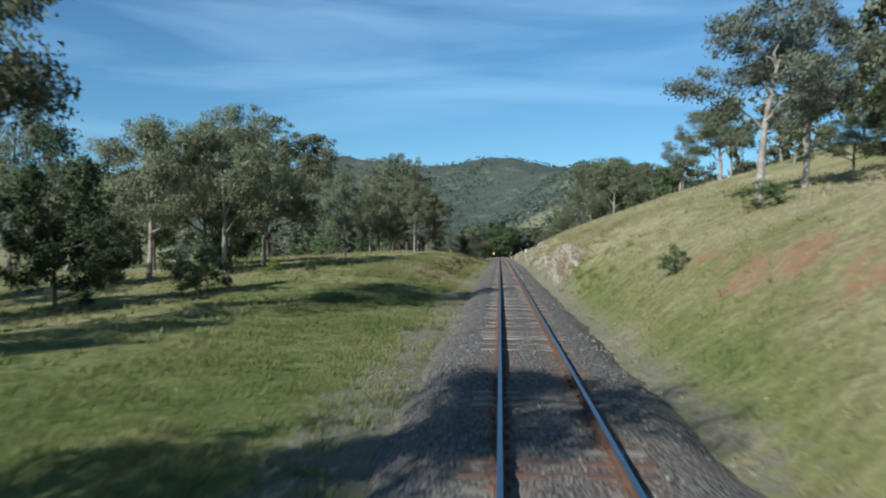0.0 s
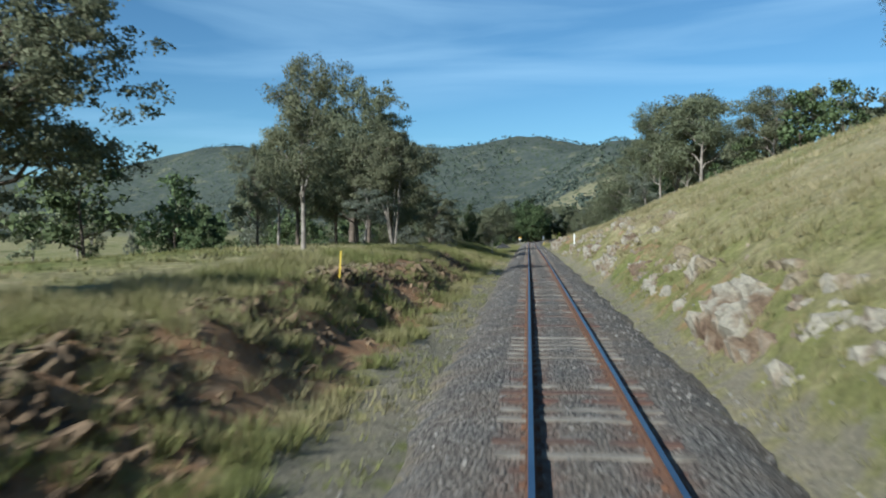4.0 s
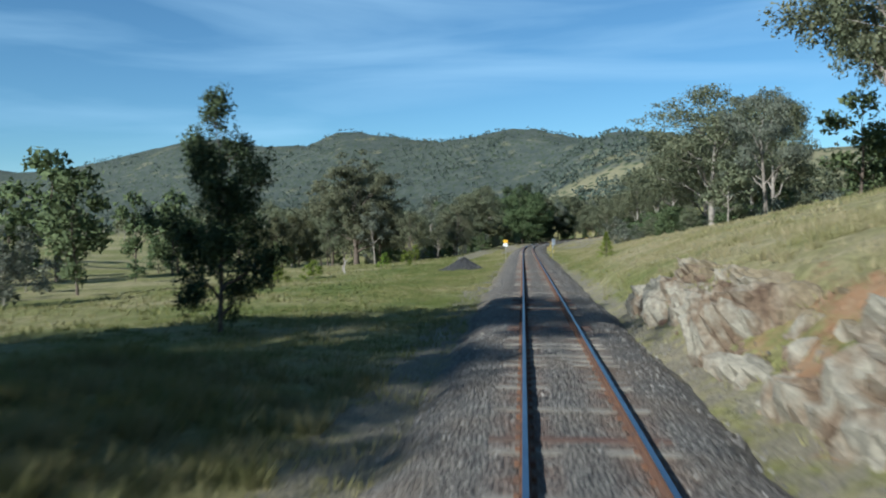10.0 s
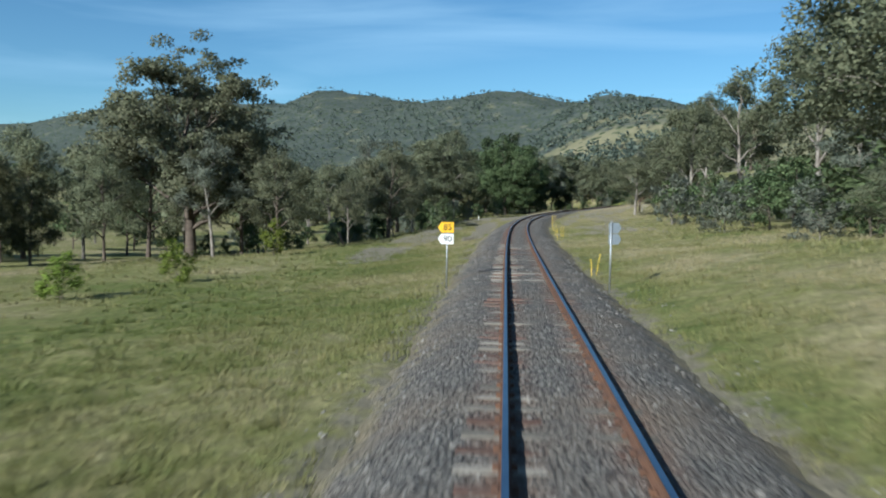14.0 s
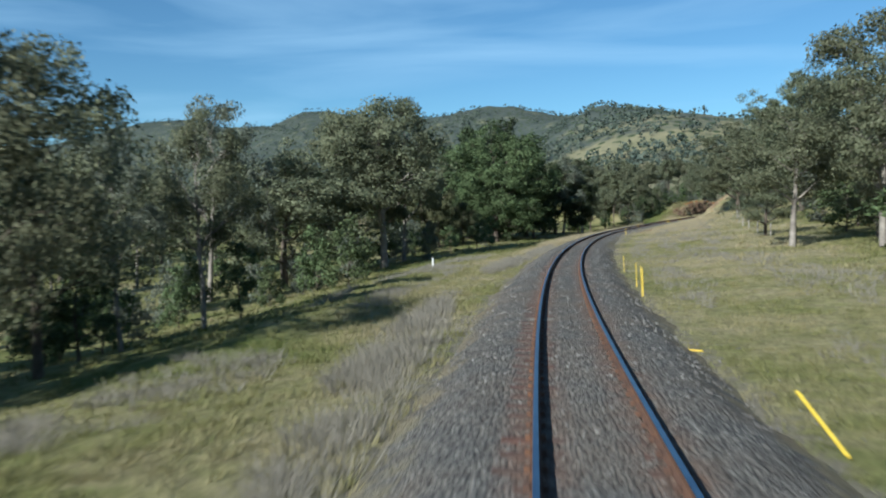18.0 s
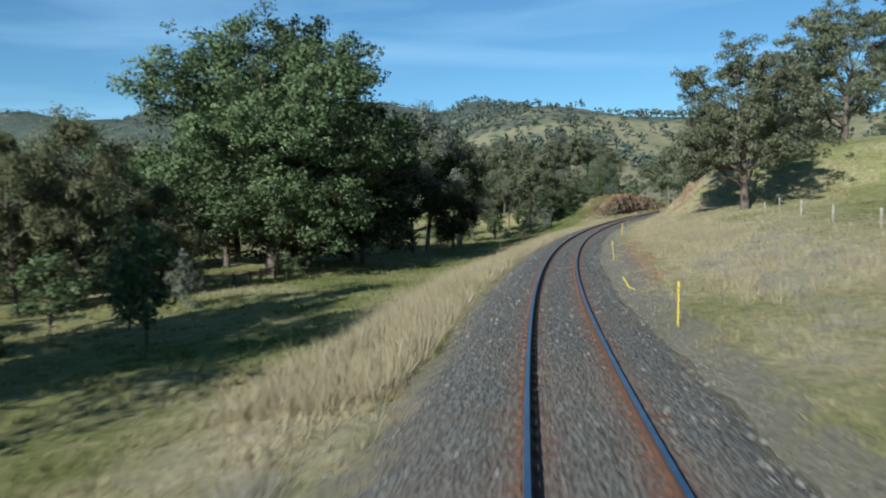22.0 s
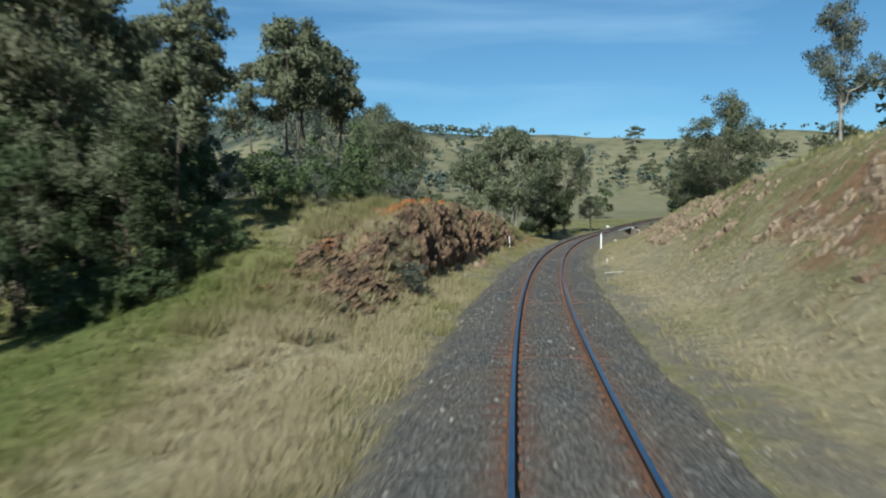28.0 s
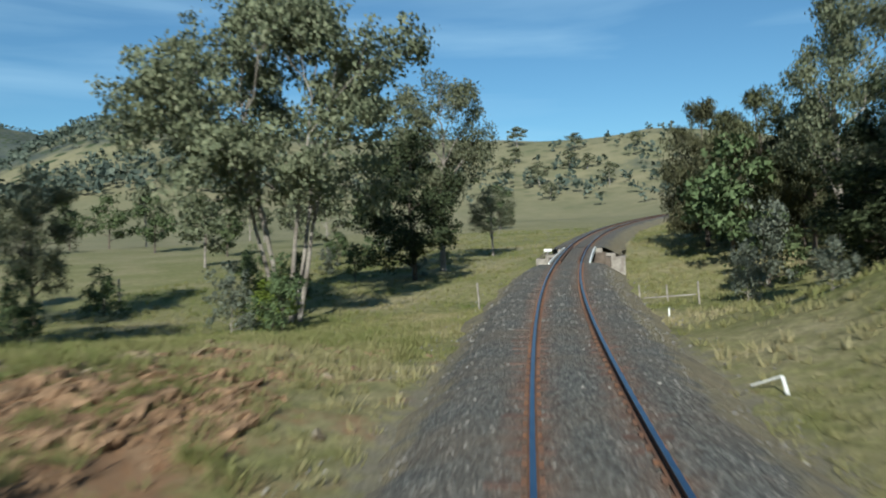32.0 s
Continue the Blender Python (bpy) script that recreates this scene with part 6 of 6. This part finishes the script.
# pine sapling by the line
def sapling(s, lat, h):
    x, y, z = stand(s, lat)
    ob = thing("pine_sapling", "young yellow-green pine standing in dry grass", "tree", pose(x, y, z))
    part("trunk", pole((0, 0, -0.2), (0.03, 0, h * 0.95), 0.03, M_BARK_DARK), ob)
    rg = np.random.default_rng(4)
    n = 1500
    f = rg.uniform(0.05, 1, n)
    tier = (np.sin(f * 34) * 0.25 + 0.85)
    r = (1 - f) * h * 0.42 * tier * rg.uniform(0.2, 1, n) ** 0.5 + 0.03
    a = rg.uniform(0, 6.283, n)
    c = np.stack([r * np.cos(a), r * np.sin(a), f * h - 0.1 * r], 1)
    ax = np.stack([np.cos(a), np.sin(a), 0.4 + 0 * a], 1) + rg.normal(0, 0.35, (n, 3))
    ax /= np.linalg.norm(ax, axis=1)[:, None]
    sd = np.cross(ax, rg.normal(0, 1, (n, 3)))
    sd /= np.linalg.norm(sd, axis=1)[:, None]
    V = np.stack([c - ax * 0.1, c + sd * 0.016, c + ax * 0.12, c - sd * 0.016], 1).reshape(-1, 3)
    part("crown", mesh_of("crown", V, np.arange(4 * n).reshape(-1, 4), M_LEAF_LIME, False), ob)


sapling(241.6, 5.8, 2.0)
BUSH.put(5.7, 29.8, 1.1, 1.1, "bright green bush on the grassy bank")
BUSH.put(9.6, 32.0, 1.2, 2.2, "tangled dark fallen branches under the tree")
BUSH.put(-17.9, 45.2, 2.8, 3.2)
LIME.put(-16.7, 54.6, 1.0, 1.4)
SAGE.put(*[float(v) for v in on_line(549.3, -5.2)[:2]], 1.15, 2.1)
SAGE.put(-9.5, 128.0, 1.6, 2.2)
SAGE.put(-9.2, 150.6, 1.7, 2.0)
LIME.put(*[float(v) for v in on_line(505.0, -21.0)[:2]], 1.8, 3.0)

# ---------------------------------------------------------------- bridge
def bridge(s0, s1):
    mid = (s0 + s1) / 2
    o = on_track(mid, 0, 0)
    ob = thing("rail_bridge", "short railway bridge with white edge beams over a dry creek", "bridge", pose(*[float(v) for v in o]))

    def slab(l0, l1, u0, u1, a=s0, b=s1, mtl=M_CONCRETE):
        ss = np.linspace(a, b, 10)
        ring = [(l0, u0), (l1, u0), (l1, u1), (l0, u1)]
        V = np.concatenate([on_track(ss, l, u)[:, None, :] for l, u in ring], 1).reshape(-1, 3) - o
        F = [(i * 4 + j, (i + 1) * 4 + j, (i + 1) * 4 + (j + 1) % 4, i * 4 + (j + 1) % 4) for i in range(9) for j in range(4)] + [(0, 1, 2, 3), (39, 38, 37, 36)]
        me = mesh_of("slab", V, F, mtl, False)
        return me

    part("deck", slab(-1.12, 1.12, -0.6, -0.2, mtl=M_BALLAST), ob, "grey gravelled floor between the rails")
    for l in (-1.22, 1.22):
        part("edge_beam", slab(l - 0.05, l + 0.05, -0.42, -0.12, mtl=M_WHITE), ob, "white-painted edge beam")
    for l in (-0.56, 0.56):
        part("guard_rail", slab(l - 0.06, l + 0.06, -0.16, -0.02, mtl=M_RAIL_SIDE), ob, "dark guard timber")
    for l in (-0.8, 0.8):
        part("girder", slab(l - 0.15, l + 0.15, -1.5, -0.6, mtl=M_RAIL_SIDE), ob, "rusty steel girder")
    # abutments and wing walls are coloured dark for the shaded void beneath the deck
    for a, b in ((s0 - 0.6, s0 + 0.3), (s1 - 0.3, s1 + 0.6)):
        part("abutment", slab(-2.0, 2.0, -4.6, -0.62, a, b, M_BARK_DARK), ob, "abutment coloured as dark as the void under the deck")
        for l in (-2.2, 2.2):
            part("wing_wall", slab(l - 0.2, l + 0.2, -4.6, -0.9, a - 1.6, b, M_BARK_DARK), ob)
    for l0, l1, low, top in ((-3.5, 3.5, -4.6, -0.98), (-2.75, 2.75, -0.98, -0.70), (-1.75, 1.75, -0.70, -0.26)):
        part("retaining_wall", slab(l0, l1, low, top, s1 - 0.25, s1 + 1.0, M_TIMBER), ob, "weathered timber wall holding the bank")
    p = part("board", plate([(-0.28, -0.09), (-0.28, 0.09), (0.28, 0.09), (0.28, -0.09)], 0.02, M_WHITE), ob, "blank white board")
    q = on_track(s0 + 9, -1.9, 0.12) - o
    p.matrix_basis = Matrix.Translation(Vector(q)) @ pose(0, 0, 0, 0, 0, yaw_at(s0))
    part("board_post", bar(tuple(q + np.array([0, 0.06, -2.0])), tuple(q + np.array([0, 0.06, 0.1])), (0.04, 0.04), M_TIMBER), ob)
    return ob


bridge(*BRIDGE)


# ---------------------------------------------------------------- grass, stones and litter
def tussocks(name, label, count, s0, s1, l0, l1, h0, h1, blades, seed, wide=0.016, spread=0.18, dryadd=0.0, keep=None, material=None, bare=0.8):
    """Tufts of bent blades, joined into one mesh."""
    rg = np.random.default_rng(seed)
    s, lat = rg.uniform(s0, s1, count), rg.uniform(l0, l1, count)
    P = on_line(s, lat)
    clump = fnoise(P[:, 0] / 1.8, P[:, 1] / 1.8, seed + 3, 3)
    ok = rg.uniform(0, 1, count) < np.clip((clump - 0.32) * 4, 0.05, 1) * (1 - bare * np.clip(soilness(s, lat) * 1.4, 0, 1))
    if keep is not None:
        ok &= keep(s, lat)
    s, lat, P = s[ok], lat[ok], P[ok]
    z = height(P[:, 0], P[:, 1])
    n = len(s)
    base = np.stack([P[:, 0], P[:, 1], z - 0.03], 1)
    hh = rg.uniform(h0, h1, n)
    k = blades
    a = rg.uniform(0, 6.283, (n, k))
    r = spread * hh[:, None] / max(h1, 0.1) * rg.uniform(0, 1, (n, k)) ** 0.5
    root = base[:, None, :] + np.stack([r * np.cos(a), r * np.sin(a), 0 * a], 2)
    lean = rg.uniform(0.1, 0.75, (n, k))
    L = hh[:, None] * rg.uniform(0.6, 1.1, (n, k))
    top = root + np.stack([L * lean * np.cos(a), L * lean * np.sin(a), L * (1 - 0.35 * lean)], 2)
    b = rg.uniform(0, 6.283, (n, k))
    sd = np.stack([np.cos(b), np.sin(b), 0 * b], 2) * wide * (0.6 + hh / h1)[:, None, None]
    V = np.stack([root - sd, root + sd, top], 2).reshape(-1, 3)
    dry = np.repeat(dryness(s, lat, P[:, 0], P[:, 1]) + dryadd + rg.normal(0, 0.06, n), 3 * k)
    me = mesh_of(name, V, np.arange(len(V)).reshape(-1, 3), material or M_BLADE, False, {"dry": dry})
    return tagged(new(name, me), label, "grass", "", "stuff")


off_toe = lambda s, lat: np.abs(lat) > 2.65 + 0.3 * np.sin(s * 0.7) + 0.3 * np.sin(s * 2.3)
tussocks("grass", "rough green and straw grass on the verge", 42000, -5, 320, -10, -2.7, 0.08, 0.30, 9, 101, 0.011, 0.22, keep=off_toe)
tussocks("grass", "dry seeding grass on the cutting bank", 40000, -5, 320, 3.0, 11, 0.08, 0.30, 9, 102, 0.011, 0.22, dryadd=0.08, keep=off_toe)
tussocks("grass", "pasture grass beyond the verge", 18000, 0, 330, -32, -10, 0.12, 0.36, 6, 103, 0.03)
tussocks("grass", "dry grass on the hill side", 15000, 0, 330, 11, 30, 0.15, 0.42, 6, 104, 0.03, dryadd=0.08)
tussocks("tussock_grass", "shaggy olive tussocks on the eroded bank", 5200, 52, 132, -10.5, -3.9, 0.2, 0.55, 44, 105, 0.009, 0.24, -0.02, bare=0.25)
tussocks("tussock_grass", "shaggy green tussocks on the low bank", 4600, 128, 196, -10.5, -3.9, 0.2, 0.58, 44, 125, 0.009, 0.26, -0.04, bare=0.2)
tussocks("tussock_grass", "tufts of grass on the red earth", 2200, 540, 640, -12, -4.4, 0.2, 0.5, 40, 118, 0.012, 0.25, -0.05, bare=0.2)
tussocks("tussock_grass", "shaggy grey-brown tufts hanging on the rock face", 2800, 538, 612, -9.6, -5.7, 0.3, 0.65, 60, 151, 0.009, 0.36, 0.1, bare=0.1)
tussocks("tussock_grass", "low grey-green tufts on the stony red ground", 2600, 596, 640, -14, -4.2, 0.12, 0.32, 22, 122, 0.012, 0.2, 0.0, bare=0.1)
tussocks("tussock_grass", "tufts of dry grass in the cutting bank", 1500, 40, 210, 3.6, 9, 0.25, 0.55, 36, 119, 0.012, 0.25, 0.05)
tussocks("grass", "green and fawn grass beside the curve", 36000, 320, 560, -9, -2.8, 0.08, 0.32, 9, 106, 0.011, 0.22, keep=off_toe)
tussocks("grass", "fawn grass inside the curve", 34000, 320, 620, 2.8, 10, 0.07, 0.28, 9, 107, 0.010, 0.22, keep=off_toe)
tussocks("grass", "pasture grass down the bank", 13000, 320, 540, -26, -9, 0.12, 0.36, 6, 108, 0.03)
tussocks("grass", "dry grass over the paddock", 12000, 320, 620, 10, 26, 0.15, 0.42, 6, 109, 0.03)
tussocks("grass_clump", "low green clumps in the pasture", 6500, 196, 330, -15, -3.6, 0.08, 0.22, 26, 141, 0.010, 0.34, -0.25)
tussocks("grass_clump", "low green clumps on the grassy bank", 3000, 0, 70, -15, -4.2, 0.08, 0.22, 26, 142, 0.010, 0.34, -0.2)
tussocks("grass_clump", "low green clumps down the embankment", 4500, 330, 560, -14, -6, 0.08, 0.22, 26, 143, 0.010, 0.34, -0.25)
tussocks("straw_grass", "tall pale straw grass along the embankment", 4200, 416, 496, -6.6, -3.3, 0.5, 1.0, 22, 110, 0.0085, 0.2, 0.5)
tussocks("straw_grass", "fine pale grass lying over on the bank", 6500, 490, 560, -7.5, -2.9, 0.2, 0.5, 18, 123, 0.007, 0.3, 0.22)
drift = lambda s, lat: (fnoise(s / 9.0, lat / 2.4 + 7, 77, 3) > 0.5)
band = lambda s, lat: np.abs(lat + 4.4 + 0.7 * np.sin(s / 11.0)) < 1.5 * (fnoise(s / 6.0, lat * 0 + 3, 78, 2) - 0.18)
tussocks("grey_weeds", "soft grey-mauve weeds in drifts on the bank", 4400, 318, 415, -6.2, -3.2, 0.32, 0.62, 44, 111, 0.0065, 0.5, 0.45, keep=band, material=M_BLADE_GREY)
tussocks("grey_weeds", "soft grey-mauve weeds along the crest of the bank", 2600, 300, 400, -11.5, -7.2, 0.24, 0.48, 36, 131, 0.007, 0.4, 0.45, keep=drift, material=M_BLADE_GREY)
tussocks("grey_weeds", "grey-mauve weeds in the paddock verge", 2800, 320, 470, 4.4, 13, 0.28, 0.55, 26, 121, 0.009, 0.4, 0.45, keep=drift, material=M_BLADE_GREY)
tussocks("straw_grass", "pale tufts of straw grass in the paddock", 1500, 425, 520, 5.0, 12, 0.4, 0.8, 18, 112, 0.009, 0.25, 0.45)
tussocks("grass", "thin grass under the cutting", 15000, 540, 650, -14, -3.2, 0.10, 0.32, 9, 113, keep=off_toe)
tussocks("grass", "green grass in the creek paddock", 12000, 620, 760, -40, -3.4, 0.2, 0.45, 8, 114, 0.026, dryadd=-0.15)
tussocks("grass", "grass beside the bridge", 9000, 620, 740, 3.4, 25, 0.2, 0.45, 8, 115, 0.026)

# loose ballast stones, thicker on the shoulders
rg_st = np.random.default_rng(202)
st_s = np.concatenate([rg_st.uniform(0, 650, 20000), rg_st.uniform(0, 650, 14000)])
st_l = np.concatenate([rg_st.uniform(-2.9, 2.9, 20000), rg_st.choice([-1, 1], 14000) * (1.6 + 2.6 * rg_st.uniform(0, 1, 14000) ** 1.4)])
ok = np.abs(np.abs(st_l) - 0.7525) > 0.12
st_s, st_l = st_s[ok], st_l[ok]
P_st = on_track(st_s, st_l, np.interp(st_l, b_lat, b_up) + 0.005)
P_st[:, 2] = np.maximum(P_st[:, 2], np.where(np.abs(st_l) > 2.3, height(P_st[:, 0], P_st[:, 1]) + 0.01, -99))
M_STONES = make_leaf("loose_stones", (0.10, 0.09, 0.08), (0.17, 0.156, 0.138), (0.25, 0.23, 0.20), 0.0)
tagged(new("loose_ballast", stone_cloud(P_st, 0.02, 0.048, 203, M_STONES)), "loose broken ballast stones", "stones", "", "stuff")


# ---------------------------------------------------------------- sleepers, clips and stones
rs = random.Random(77)
SPACING = 0.61
sleeper_shapes = []
for i in range(4):
    V, F = box_data([((0, 0, 0), (0.115, 1.22 + 0.03 * i, 0.06), 0.0)])
    V = V + np.random.default_rng(i).normal(0, 0.008, V.shape)
    sleeper_shapes.append(V)
timber_meshes = [mesh_of("sleeper", V, F, M_SLEEPER, False) for V in sleeper_shapes]
steel_meshes = [mesh_of("sleeper", V, F, M_STEEL_SLEEPER, False) for V in sleeper_shapes]
rest = {0: [], 1: []}
clips = []
n_part = 0
for n in range(int((765 + 30) / SPACING)):
    s = -30 + n * SPACING
    if BRIDGE[0] - 0.5 < s < BRIDGE[1] + 0.5:
        continue
    p = float(np.interp(s, ST, PSI))
    steel = rs.random() < (0.35 if s < 300 else 0.98)
    show = rs.random() < (0.42 if s < 300 else 0.03)
    up = rs.uniform(-0.228, -0.216) if show else rs.uniform(-0.262, -0.24) if s < 300 else rs.uniform(-0.254, -0.245)
    c = on_track(s, rs.uniform(-0.05, 0.05), up)
    near = (15 < s < 62) or (225 < s < 290) or (590 < s < 640)
    if near and n_part < 290:
        ob = part("sleeper", (steel_meshes if steel else timber_meshes)[n % 4], track, "rust-red steel sleeper" if steel else "")
        ob.matrix_basis = Matrix.Translation(Vector(c)) @ Matrix.Rotation(-p, 4, "Z")
        n_part += 1
    else:
        rest[int(steel)].append((c, (0.115, 1.22, 0.06), p))
    for lat in (-0.7525, 0.7525):
        for d in (-0.10, 0.10):
            clips.append((on_track(s + rs.uniform(-0.02, 0.02), lat + d, -0.142), (0.045, 0.03, 0.028), p))
for key, mtl in ((0, M_SLEEPER), (1, M_STEEL_SLEEPER)):
    V, F = box_data(rest[key])
    tagged(part("buried_sleeper", mesh_of("buried_sleeper", V, F, mtl, False), track), kind="stuff")
V, F = box_data(clips)
tagged(part("fastening", mesh_of("fastening", V, F, M_RAIL_SIDE, False), track), kind="stuff")
